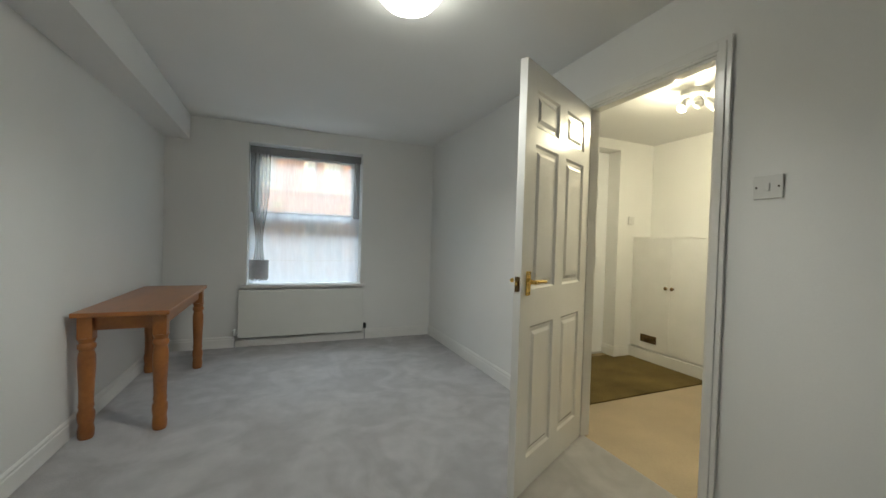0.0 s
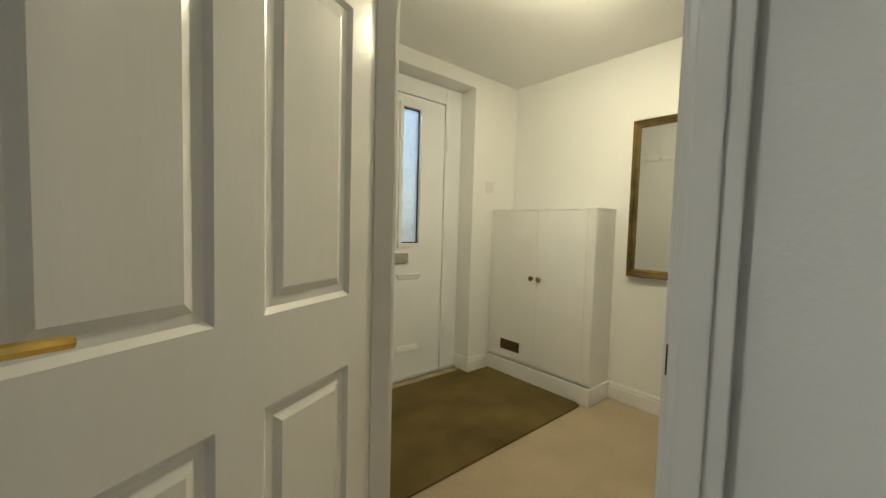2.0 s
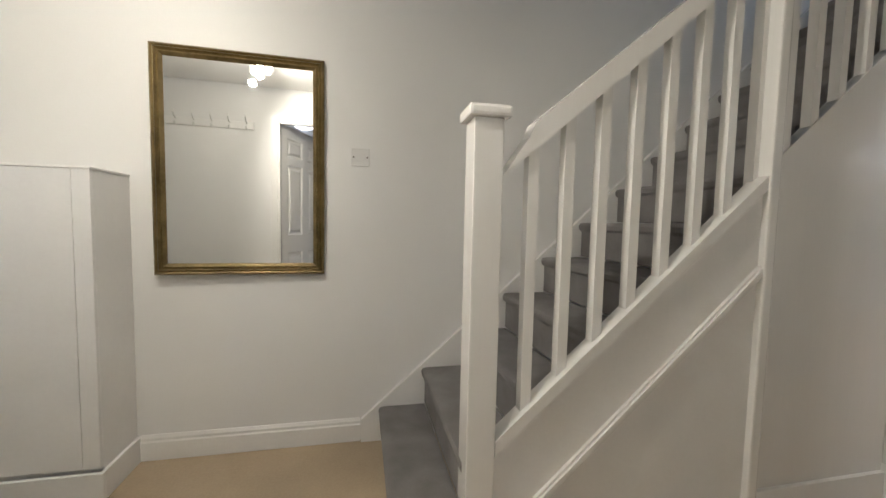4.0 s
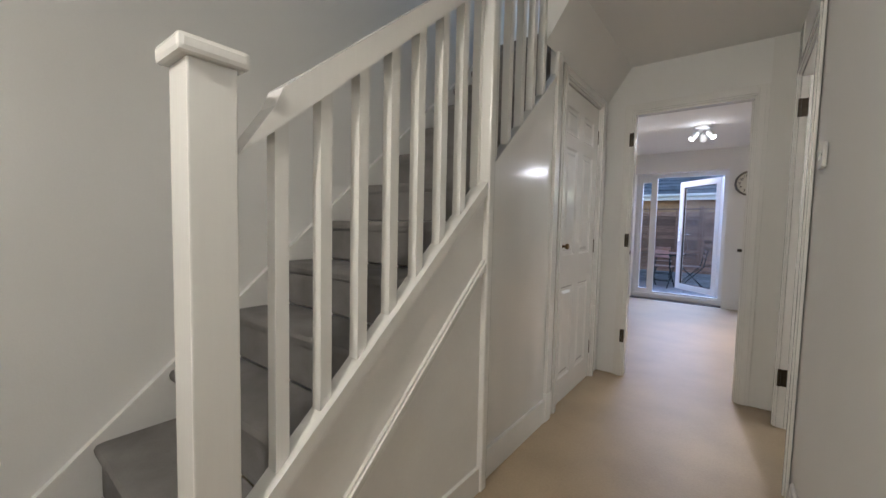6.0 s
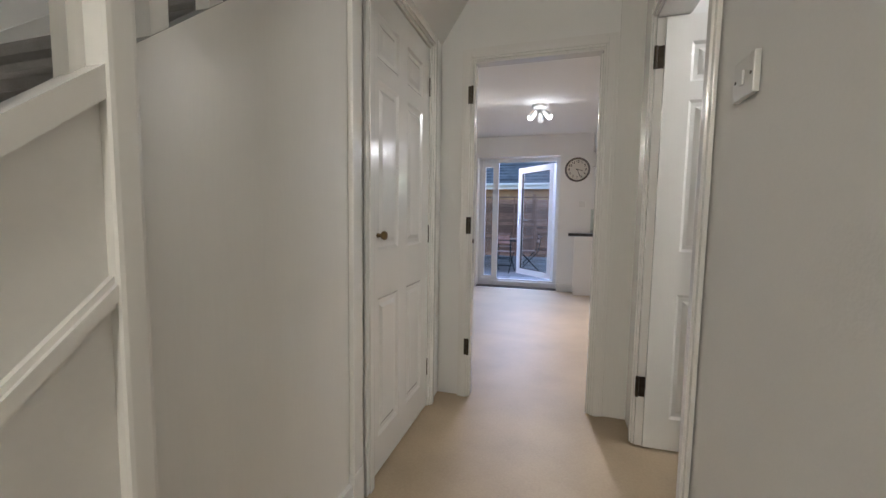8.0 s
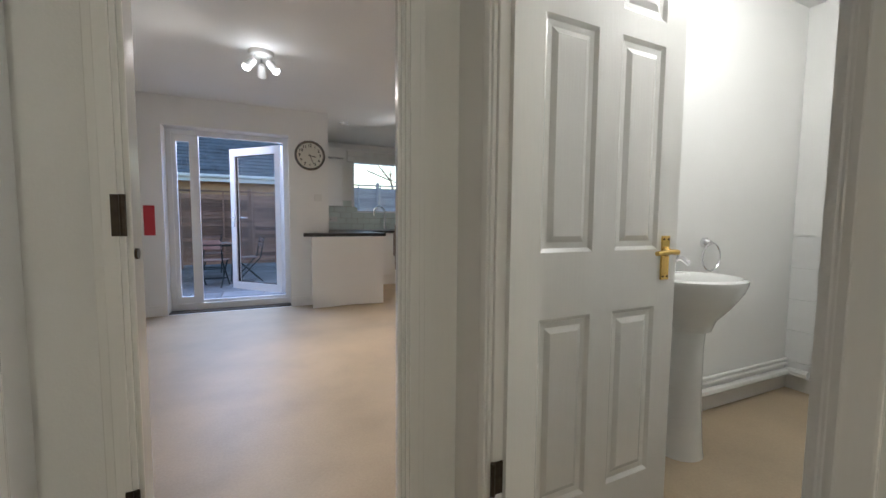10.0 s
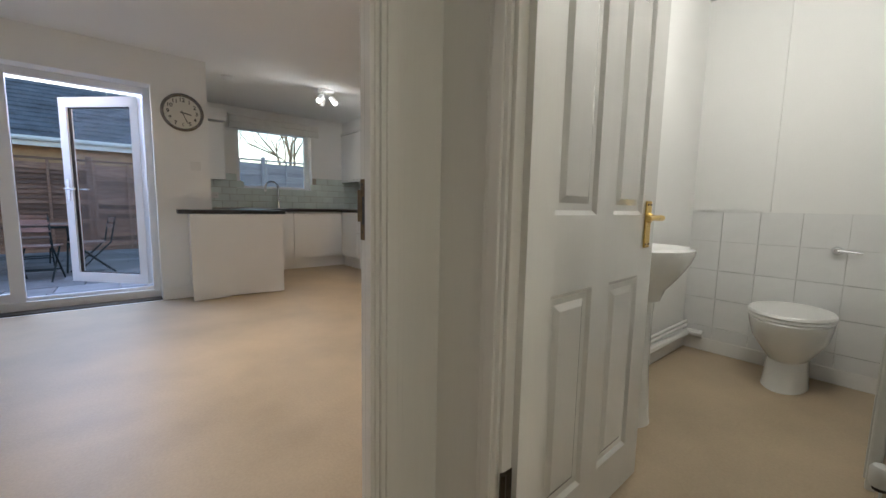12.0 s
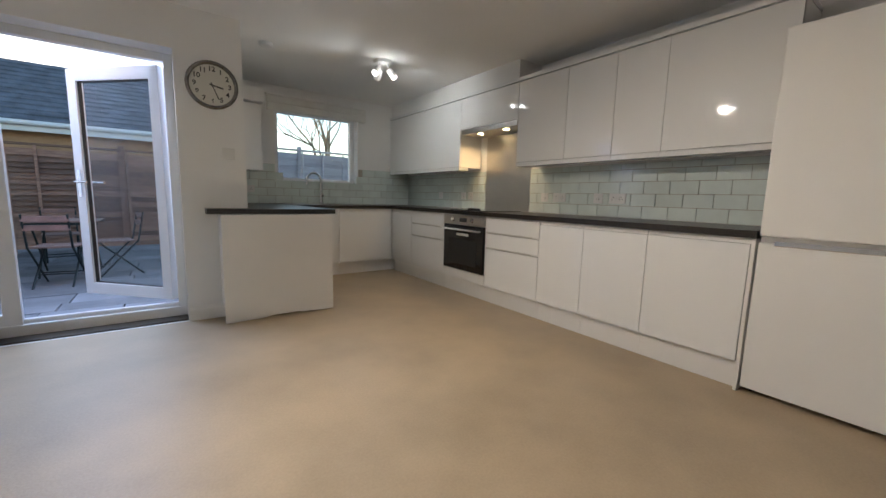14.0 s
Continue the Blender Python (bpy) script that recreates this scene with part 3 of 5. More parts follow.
# wall and cupboard door under the stairs
UCY = (-1.84, -1.10)
struct("wall_understairs", slab("x", 3.06, 3.10, -2.02, -.97, 0, 2.6, [(UCY[0], UCY[1], 0, 2.05)]), PAINT, "white painted wall under the stairs with a cupboard doorway")
lining("door_frame_4", "x", 3.06, 3.10, UCY[0], UCY[1], 2.05, sides=(True, False))
uc = panel_door("door_4", pose(3.085, UCY[0] + .024, .008, 0, 0, 90), .735, 2.01, "white gloss six-panel cupboard door with a small brass knob, closed", flip=1, latch=False, lever=False)
part("knob", lathe([(.010, 0), (.008, .010), (.008, .016), (.016, .022), (.019, .031), (.016, .039), (.005, .042)], 16, at=(.632, .019, 1.02), turn=Matrix.Rotation(radians(-90), 4, "X")), AGED, uc, "aged brass knob", True)

# ---- small fittings ----
def bev(name, m, label, category, w, h, d=.009, rockers=1, screws=True, sockets=0, group=""):
    """A white wall plate: centre at the origin, facing -y."""
    t = thing(name, m, label, category, group)
    part("plate", cube(-w / 2, w / 2, -d, 0, -h / 2, h / 2, bevel=.003), PLASTIC, t)
    for i in range(rockers):
        u = (i - (rockers - 1) / 2) * .03
        part("rocker", cube(u - .008, u + .008, -d - .005, -d + .001, -.016, .016, bevel=.002), PLASTIC, t)
    for i in range(sockets):
        u = (i - (sockets - 1) / 2) * .07
        for p, q in ((0, .012), (-.011, -.008), (.011, -.008)):
            part("pin_slot", cube(u + p - .003, u + p + .003, -d - .0006, -d, q - .004, q + .004), RUBBER, t)
    if screws:
        for s in (-1, 1):
            part("screw", tube([(s * w * .38, -d, 0), (s * w * .38, -d - .001, 0)], .004), BRONZE, t)
    return t


bev("light_switch", pose(R1R, .915, 1.458, 0, 0, -90), "white single-rocker light switch with two dark screws", "switch", .10, .092)
bev("light_switch", pose(3.59, HF, 1.50), "white fused switch plate beside the entrance door", "switch", .086, .086, screws=False)
bev("light_switch", pose(3.90, 1.222, 1.452, 0, 0, -90), "white double light switch beside the mirror", "switch", .088, .086, rockers=2)
bev("light_switch", pose(HXW - .004, -.82, 1.43, 0, 0, 90), "white light switch on the hall wall", "switch", .10, .09, d=.014)
bev("socket", pose(2.03, KY1, 1.335, 0, 0, 180), "white blank wall plate under the clock", "socket", .088, .088, screws=False, rockers=0)


def strike(m, label, metal=BRASS):
    t = thing("strike_plate", m, label, "strike plate")
    part("plate", cube(-.0165, .0165, -.002, 0, -.075, .075, bevel=.0008), metal, t)
    part("lip", cube(-.03, -.008, -.003, 0, -.03, .05, bevel=.0008), metal, t)
    bm = cube(-.006, .008, -.0026, -.0018, -.034, .032)
    box(bm, -.010, .008, -.0026, -.0018, -.036, -.018)
    part("keep_hole", bm, RUBBER, t, "dark mortice recess")
    for u, z in ((-.006, -.055), (.009, -.064), (-.006, .062), (.009, .050)):
        part("screw", tube([(u, -.0018, z), (u, -.0030, z)], .0035), BRONZE, t)
    return t


strike(pose(1.826, 1.1315, 1.0, 0, 0, 180) @ Matrix.Diagonal((-.7, .7, .5, 1)), "small dark strike plate let into the door jamb", AGED)
strike(pose(2.1635, -2.068, .965, 0, 0, 90), "aged brass mortice strike plate let into the kitchen jamb", AGED)
for z in (.32, 1.06, 1.815):
    h = thing("hinge_plate", pose(2.872, -1.9965, z), "dark steel hinge remaining on the bare jamb", "hinge", "hinges on the kitchen jamb")
    part("flap", cube(-.006, .016, 0, .003, -.05, .05, bevel=.001), BRONZE, h)
    part("knuckle", tube([(-.008, .004, -.05), (-.008, .004, .05)], .007), BRONZE, h, smooth=True)
h = thing("keyhole_plate", pose(2.8525, -2.03, .965), "small dark lock fitting on the bare jamb", "lock")
part("plate", tube([(0, 0, 0), (-.006, 0, 0)], .014, 12), BRONZE, h, smooth=True)
for z in (.30, 1.842):
    h = thing("hinge_plate", pose(1.945, WCD[0] + .0235, z), "dark steel butt hinge of the cloakroom door", "hinge")
    part("flap", cube(-.03, .02, 0, .002, -.05, .05), BRONZE, h)
    part("knuckle", tube([(.02, .004, -.05), (.02, .004, .05)], .008), BRONZE, h, smooth=True)

# ---- reception ----
def radiator(m, w, h, label, ribs=0, d=.06):
    """A panel radiator with its back at y = 0, facing -y."""
    r = thing("radiator", m, label, "radiator")
    front = -d + .03
    body = part("panel", cube(-w / 2, w / 2, -d, front, 0, h, bevel=.006), CREAM, r)
    for i in range(ribs):
        u = -w / 2 + (i + .5) * w / ribs
        part("rib", cube(u - w / ribs * .3, u + w / ribs * .3, -d - .005, -d, .03, h - .03, bevel=.003), CREAM, body)
    part("top_grille", cube(-w / 2 + .01, w / 2 - .01, -d + .01, front - .002, h, h + .005, bevel=.002), CREAM, r)
    for s in (-1, 1):
        v = part("valve", tube([(s * (w / 2 - .005), -d + .03, .03), (s * (w / 2 + .03), -d + .03, .03)], .011), CHROME, r, "chrome radiator valve", True)
        part("valve_cap", lathe([(.016, 0), (.018, .02), (.018, .055), (.012, .062)], 12, at=(s * (w / 2 + .03), -d + .03, .03)), RUBBER if s > 0 else PLASTIC, v, smooth=True)
        part("pipe", tube([(s * (w / 2 + .03), -d + .03, -.105), (s * (w / 2 + .03), -d + .03, .03)], .0075), CHROME, r, smooth=True)
        part("bracket", cube(s * w * .36 - .015, s * w * .36 + .015, front, -.002, .1, h - .1), CREAM, r)
    return r


radiator(pose(.27, R1F - .018, .11), 1.33, .51, "white flat-panel radiator under the reception window", 0)

tb = thing("side_table", pose(-.825, 3.43, 0, 0, 0, .8), "orange-varnished pine side table with turned legs", "table")
part("tabletop", cube(-.235, .235, -.665, .665, .715, .742, bevel=.006), PINE, tb)
for s in (-1, 1):
    part("apron", cube(s * .175 - .01, s * .175 + .01, -.57, .57, .63, .715), PINE, tb)
    part("apron", cube(-.165, .165, s * .59 - .01, s * .59 + .01, .63, .715), PINE, tb)
legp = [(.030, 0), (.034, .015), (.035, .05), (.031, .08), (.036, .12), (.036, .15), (.029, .17), (.033, .19), (.030, .21), (.032, .3), (.037, .42), (.036, .48), (.030, .515), (.038, .53), (.038, .548), (.031, .56), (.040, .59)]
for u in (-1, 1):
    for w in (-1, 1):
        bm = lathe([(r * 1.14, z) for r, z in legp], 16, at=(u * .178, w * .595, 0))
        box(bm, u * .178 - .036, u * .178 + .036, w * .595 - .036, w * .595 + .036, .585, .715, bevel=.004)
        part("leg", bm, PINE, tb, "turned pine leg", True)

wd = thing("window_1", pose(.291, R1F, .67), "white uPVC casement window with a fixed lower pane and top light", "window", kind="structure")
w2, hh = .616, 1.56
part("window_sill", cube(-w2 - .06, w2 + .06, -.045, .20, -.026, .004, bevel=.006), SATIN, wd, "white window board")
for a, b, c, d2 in ((-w2, -w2 + .06, 0, hh), (w2 - .06, w2, 0, hh), (-w2 + .06, w2 - .06, 0, .07), (-w2 + .06, w2 - .06, hh - .07, hh), (-w2 + .06, w2 - .06, .72, .80)):
    part("window_frame", cube(a, b, .20, .27, c + .004, d2, bevel=.006), UPVC, wd)
part("opening_light", slab("y", .19, .245, -w2 + .05, w2 - .05, .775, hh - .05, [(-w2 + .11, w2 - .11, .835, hh - .11)]), UPVC, wd)
part("latch", cube(-.05, .05, .175, .19, .80, .82, bevel=.004), PLASTIC, wd)
for a, b in ((.07, .72), (.835, hh - .11)):
    g = part("pane", cube(-w2 + .06, w2 - .06, .225, .231, a, b), GLASS, wd)
    g.visible_shadow = False
for s in (-1, 1):
    part("vent_slot", cube(s * .3 - .05, s * .3 + .05, .186, .20, .755, .775, bevel=.003), RUBBER, wd)


def drape(x0, x1, y, z0, z1, folds, deep, nx=60, nz=8, gather=0.0):
    bm, rows = bmesh.new(), []
    for j in range(nz + 1):
        v = j / nz
        rows.append([bm.verts.new((x0 + (x1 - x0) * i / nx, y + deep * (.6 + .4 * v) * math.sin(folds * 2 * math.pi * i / nx + .8 * math.sin(3 * v)) + gather * math.sin(11 * i / nx), z0 + (z1 - z0) * v)) for i in range(nx + 1)])
    for a, b in zip(rows, rows[1:]):
        for i in range(nx):
            bm.faces.new((a[i], a[i + 1], b[i + 1], b[i]))
    return bm


def sheer(name, colour, clearness):
    m = bpy.data.materials.new(name)
    m.use_nodes = True
    n, k = m.node_tree.nodes, m.node_tree.links
    out = n["Material Output"]
    t, d, tr, mix, half = n.new("ShaderNodeBsdfTransparent"), n.new("ShaderNodeBsdfDiffuse"), n.new("ShaderNodeBsdfTranslucent"), n.new("ShaderNodeMixShader"), n.new("ShaderNodeMixShader")
    d.inputs[0].default_value = tr.inputs[0].default_value = (*colour, 1)
    w = n.new("ShaderNodeTexNoise")
    w.inputs["Scale"].default_value = 5
    r = n.new("ShaderNodeMapRange")
    r.inputs[3].default_value, r.inputs[4].default_value = clearness + .08, clearness - .08
    k.new(w.outputs[0], r.inputs[0]), k.new(r.outputs[0], mix.inputs[0])
    k.new(d.outputs[0], half.inputs[1]), k.new(tr.outputs[0], half.inputs[2])
    k.new(half.outputs[0], mix.inputs[1]), k.new(t.outputs[0], mix.inputs[2])
    k.new(mix.outputs[0], out.inputs[0])
    return m


NET, HAZE, VOILE = sheer("white_net", (.86, .89, .95), .06), sheer("fine_net", (.85, .87, .9), .55), sheer("grey_voile", (.42, .40, .39), .35)
cu = thing("net_curtain", pose(.291, R1F + .13, .68), "sheer white net curtain across the lower half of the window", "curtain")
part("net", drape(-.60, .605, 0, .0, .80, 9, .008), NET, cu, smooth=True)
part("upper_net", drape(-.60, .60, .02, .80, 1.47, 9, .003), HAZE, cu, smooth=True)
part("wire", tube([(-.61, 0, .80), (.61, 0, .80)], .004, 6), PLASTIC, cu)
cu = thing("voile_curtain", pose(.291, R1F + .10, .71), "grey sheer curtain drawn to one end of its rail", "curtain")
bm, rows = bmesh.new(), []
for j in range(25):
    v = j / 24
    pinch = math.exp(-((v - .30) / .24) ** 2)
    a, b = -.60 + .055 * pinch, -.40 - .065 * pinch
    rows.append([bm.verts.new((a + (b - a) * i / 44, .020 * (1 - .4 * pinch) * math.sin(5.2 * 2 * math.pi * i / 44 + 1.1 * math.sin(4 * v)) + .006 * math.sin(17 * v + i * .5), 1.46 * v)) for i in range(45)])
for a, b in zip(rows, rows[1:]):
    for i in range(44):
        bm.faces.new((a[i], a[i + 1], b[i + 1], b[i]))
part("voile", bm, VOILE, cu, smooth=True)
part("return_voile", drape(.53, .60, 0, .74, 1.44, 2, .010, 20, 6), VOILE, cu, smooth=True)
part("pelmet", cube(-.61, .61, -.012, .03, 1.42, 1.50, bevel=.004), VOILE, cu)
part("weight_pocket", cube(-.60, -.40, -.035, -.032, .02, .235), VOILE, cu)
part("hem_wire", tube([(-.40, -.02, .235), (.0, -.018, .225), (.58, -.02, .232)], .0015, 5), PLASTIC, cu)

st = thing("window_sticker", pose(-.03, R1F + .222, 1.58), "small yellow paper sticker on the window pane", "sticker")
part("paper", cube(-.05, .05, -.0015, 0, -.03, .03), YELLOW, st)

lp = thing("ceiling_light", pose(.575, 1.77, R1C), "round opal glass ceiling light, lit", "ceiling light")
part("base", lathe([(.10, -.025), (.10, 0)], 24), PLASTIC, lp)
lampdome = part("shade", lathe([(.01, -.135), (.07, -.128), (.12, -.105), (.155, -.065), (.165, -.03), (.15, -.012), (.1, -.01)], 32), DOME, lp, "lit opal glass shade", True)
lampdome.visible_shadow = False


def spots(m, label, arms, group=""):
    s = thing("spotlight_bar", m, label, "ceiling light", group)
    part("base", lathe([(.085, -.03), (.095, -.012), (.095, 0)], 24), PLASTIC, s, smooth=True)
    for x, y, lit in arms:
        a = part("arm", tube([(x * .5, y * .5, -.025), (x * .7, y * .7, -.07), (x, y, -.09)], .008), CHROME, s, smooth=True)
        d = Vector((x, y, -.10)).normalized()
        q = Vector((0, 0, 1)).rotation_difference(d).to_matrix().to_4x4()
        part("lamp_head", lathe([(.022, -.05), (.03, -.03), (.034, .03), (.034, .045), (.028, .045), (.026, .02)], 16, at=(x, y, -.11), turn=q), PLASTIC, a, smooth=True)
        b = part("bulb", lathe([(.01, .02), (.026, .035), (.028, .05), (.02, .06), (.004, .064)], 14, at=(x, y, -.11), turn=q), LIT if lit else PLASTIC, a, "lit reflector bulb" if lit else "unlit bulb", True)
        b.visible_shadow = False
    return s


spots(pose(2.80, 1.92, HC), "white three-way ceiling spotlight, two bulbs lit", [(-.09, .01, True), (.05, -.09, True), (-.07, -.075, False)])
spots(pose(2.60, -4.28, KC), "white three-way kitchen spotlight, lit", [(-.08, .03, True), (.08, .03, True), (0, -.1, False)], "kitchen spotlights")
spots(pose(.615, -5.93, KC), "white kitchen spotlight with bright bulbs", [(-.08, .03, True), (.08, .03, True), (0, -.1, False)], "kitchen spotlights")

# ---- hall ----
mt = tagged(part("doormat", prism([(1.98, 2.235), (3.59, 2.258), (3.618, 2.30), (3.618, 3.12), (3.385, 3.12), (3.385, 3.29), (2.14, 3.29), (2.14, 3.12), (1.98, 3.12)], 0, .010), MAT), "worn brown coir entrance mat on the hall floor", "doormat")

bm, last = bmesh.new(), None
for k in range(25):
    x, w = 2.16 + 1.20 * k / 24, .5 + .5 * math.sin(.9 * k + 1.3 * math.sin(.37 * k))
    ring = [bm.verts.new(p) for p in ((x, 3.205 - .008 * w, .0115), (x, 3.222, .020 + .007 * w), (x, 3.238 + .004 * w, .018 + .006 * w), (x, 3.262, .0115))]
    if last:
        for q in range(4):
            bm.faces.new((last[q], last[(q + 1) % 4], ring[(q + 1) % 4], ring[q]))
    else:
        bm.faces.new(ring)
    last = ring
bm.faces.new(last[::-1])
part("turned_edge", bm, mat("mat_backing", (.40, .31, .18), .85, vary=.2, scale=8, bump=.3, bscale=90), mt, "paler turned-up edge of the mat by the threshold", True)
fluff = random.Random(12)
for k in range(9):
    cr = tagged(part("crumb", cube(-.006, .006, -.004, .004, 0, .005, bevel=.0015), SOIL), "small dark crumb of dirt lying on the doormat", "debris", "crumbs on the mat")
    cr.matrix_basis = pose(fluff.uniform(3.0, 3.5), fluff.uniform(2.4, 3.1), .0095, 0, 0, fluff.uniform(0, 180)) @ Matrix.Diagonal((fluff.uniform(.6, 1.6), 1, 1, 1))

fd = thing("door_5", pose(2.753, 3.31, .02), "white moulded entrance door with two frosted glass lights, closed", "door", kind="structure")
dw, dh = .485, 2.10
part("leaf", slab("y", 0, .05, -dw, dw, 0, dh, [(-.255, -.095, 1.02, 2.01), (.09, .25, 1.02, 2.01)]), UPVC, fd)
for a, b in ((-.255, -.095), (.09, .25)):
    fr = part("glazing_bead", slab("y", -.014, 0, a - .028, b + .028, .992, 2.038, [(a, b, 1.02, 2.01)]), UPVC, fd)
    part("lead_edge", slab("y", .012, .016, a, b, 1.02, 2.01, [(a + .01, b - .01, 1.03, 2.0)]), RUBBER, fr, "dark edge seal")
    g = part("pane", cube(a, b, .018, .024, 1.02, 2.01), FROST, fr, "frosted glass light")
    g.visible_shadow = False
part("letter_plate", cube(-.175, .155, -.018, 0, .872, .95, bevel=.006), STEEL, fd, "satin steel letter plate")
part("letter_flap", cube(-.15, .13, -.023, -.018, .888, .935, bevel=.003), STEEL, fd)
part("spyhole", tube([(-.015, -.001, 1.62), (-.015, -.008, 1.62)], .011, 12), BRONZE, fd)
for a, b in ((-.283, -.067), (.062, .278)):
    for z0, s in ((.79, -1), (.20, 1)):
        bm = bmesh.new()
        prof = [(0, 0), (-.013, s * .004), (-.010, s * .014), (-.005, s * .038), (0, s * .046)]
        ra, rb = [bm.verts.new((a + max(0, s * (w - s * .004)) * .5, v, z0 + w)) for v, w in prof], [bm.verts.new((b - max(0, s * (w - s * .004)) * .5, v, z0 + w)) for v, w in prof]
        bm.faces.new(ra), bm.faces.new(rb[::-1])
        for k in range(4):
            bm.faces.new((ra[k], ra[k + 1], rb[k + 1], rb[k]))
        part("moulding", bm, UPVC, fd)
part("handle_plate", cube(-.44, -.405, -.012, 0, .9, 1.12, bevel=.004), STEEL, fd)
part("lever", tube([(-.422, -.012, 1.05), (-.422, -.05, 1.05), (-.32, -.05, 1.05)], .009), STEEL, fd, smooth=True)
for z in (.25, .98, 1.75):
    part("hinge", cube(dw - .004, dw + .03, -.012, 0, z, z + .09, bevel=.004), UPVC, fd)
for a, b, c, e in ((-.633, -dw - .004, 0, 2.23), (dw + .004, .65, 0, 2.23), (-dw - .004, dw + .004, dh + .004, 2.23)):
    part("door_frame", cube(a, b, -.012, .06, c, e, bevel=.005), UPVC, fd)
part("threshold", cube(-.633, .65, -.04, .08, -.022, .0, bevel=.004), STEEL, fd)

cb = thing("meter_cupboard", pose(3.639, 2.685, 0), "white boxed-in meter cupboard with two doors beside the entrance", "cupboard")
part("body", cube(.018, .259, -.46, .453, 0, 1.312, bevel=.003), SATIN, cb)
part("top", cube(-.004, .259, -.464, .453, 1.312, 1.321, bevel=.002), SATIN, cb)
part("frame_end", cube(.0, .018, -.46, -.40, .13, 1.312, bevel=.002), SATIN, cb)
for i, (a, b) in enumerate(((-.399, -.0055), (-.004, .45))):
    d = part("door", cube(-.002, .018, a, b, .135, 1.31, bevel=.001), SATIN, cb)
    part("knob", lathe([(.009, 0), (.007, .012), (.017, .02), (.019, .028), (.012, .036)], 14, at=(-.002, (-.042, .026)[i], .80), turn=Matrix.Rotation(radians(-90), 4, "Y")), AGED, d, "aged brass knob", True)
vt = part("vent", cube(-.006, -.002, .125, .315, .20, .28, bevel=.001), AGED, cb, "aged brass louvred vent")
for i in range(6):
    part("louvre", cube(-.010, -.006, .14, .30, .203 + .011 * i, .209 + .011 * i), AGED, vt)
part("skirting", cube(-.016, .0, -.476, .453, 0, .118, bevel=.004), SATIN, cb)
part("skirting", cube(.0, .259, -.476, -.46, 0, .118, bevel=.004), SATIN, cb)

mi = thing("wall_mirror", pose(3.889, 1.757, .876, 0, 0, -88.6), "rectangular wall mirror in a ribbed antique gilt frame", "mirror")
mw, mh = .364, 1.016
part("glass", cube(-mw + .05, mw - .05, -.016, -.012, .05, mh - .05), MIRROR, mi, "mirror glass")
prof = [(0, 0), (0, .022), (.008, .032), (.016, .026), (.022, .034), (.03, .024), (.038, .028), (.052, .017), (.052, 0)]
for i in range(4):
    bm = bmesh.new()
    c = [(-mw, 0), (mw, 0), (mw, mh), (-mw, mh)]
    (ax, az), (bx, bz) = c[i], c[(i + 1) % 4]
    sx, sz = [(1, 1), (-1, 1), (-1, -1), (1, -1)][i], [(1, 1), (-1, 1), (-1, -1), (1, -1)][(i + 1) % 4]
    ra, rb = [bm.verts.new((ax + sx[0] * u, -v, az + sx[1] * u)) for u, v in prof], [bm.verts.new((bx + sz[0] * u, -v, bz + sz[1] * u)) for u, v in prof]
    bm.faces.new(ra), bm.faces.new(rb[::-1])
    for k in range(len(prof)):
        j = (k + 1) % len(prof)
        bm.faces.new((ra[k], ra[j], rb[j], rb[k]))
    part("frame_rail", bm, GILT, mi)
part("backing", cube(-mw + .04, mw - .04, -.012, -.002, .04, mh - .04), RUBBER, mi)

hk = thing("coat_hooks", pose(HX0, 2.52, 2.0, 0, 0, 90), "white wooden rail with pale enamelled coat hooks", "coat hooks")
part("rail", cube(-.42, .42, -.018, 0, -.035, .035, bevel=.006), SATIN, hk)
for i in range(6):
    u = -.36 + .144 * i
    part("hook", tube([(u, -.018, .02), (u, -.05, .03), (u, -.075, .06), (u, -.07, .085)], .005), CREAM, hk, smooth=True)
    part("hook", tube([(u, -.018, -.01), (u, -.045, -.03), (u, -.055, -.01)], .005), CREAM, hk, smooth=True)

# ---- cloakroom ----
bs = thing("pedestal_basin", pose(.83, -2.18, 0, 0, 0, 180), "white ceramic pedestal basin with chrome taps", "basin")
part("pedestal", lathe([(.105, 0), (.10, .03), (.085, .25), (.083, .5), (.092, .66)], 24, at=(0, -.20, 0)), CERAMIC, bs, smooth=True)
bm = lathe([(.085, .58), (.105, .63), (.16, .69), (.205, .755), (.222, .795), (.222, .812), (.20, .818), (.185, .80), (.14, .72), (.03, .70)], 28)
bmesh.ops.scale(bm, vec=(1.0, .86, 1), verts=bm.verts)
bmesh.ops.translate(bm, vec=(0, -.235, 0), verts=bm.verts)
part("bowl", bm, CERAMIC, bs, smooth=True)
part("ledge", cube(-.20, .20, -.13, -.002, .73, .815, bevel=.02, seg=3), CERAMIC, bs, smooth=True)
for s in (-1, 1):
    tp = part("tap", tube([(s * .1, -.07, .815), (s * .1, -.07, .87), (s * .1, -.11, .885), (s * .1, -.15, .86)], .012), CHROME, bs, "chrome pillar tap", True)
    part("tap_head", lathe([(.016, 0), (.022, .01), (.022, .03), (.01, .036)], 12, at=(s * .1, -.07, .878)), CHROME, tp, smooth=True)
rg = thing("towel_ring", pose(.40, -2.18, .95, 0, 0, 180), "chrome towel ring on the cloakroom wall", "towel ring")
part("mount", lathe([(.028, 0), (.028, .015), (.012, .04)], 14, turn=Matrix.Rotation(radians(90), 4, "X")), CHROME, rg, smooth=True)
part("ring", tube([(.075 * math.sin(a * math.pi / 12), -.045, -.075 + .075 * math.cos(a * math.pi / 12)) for a in range(25)], .005), CHROME, rg, smooth=True)

tl = thing("toilet", pose(-.50, -1.57, 0, 0, 0, 90), "white ceramic back-to-wall toilet with its lid down", "toilet")


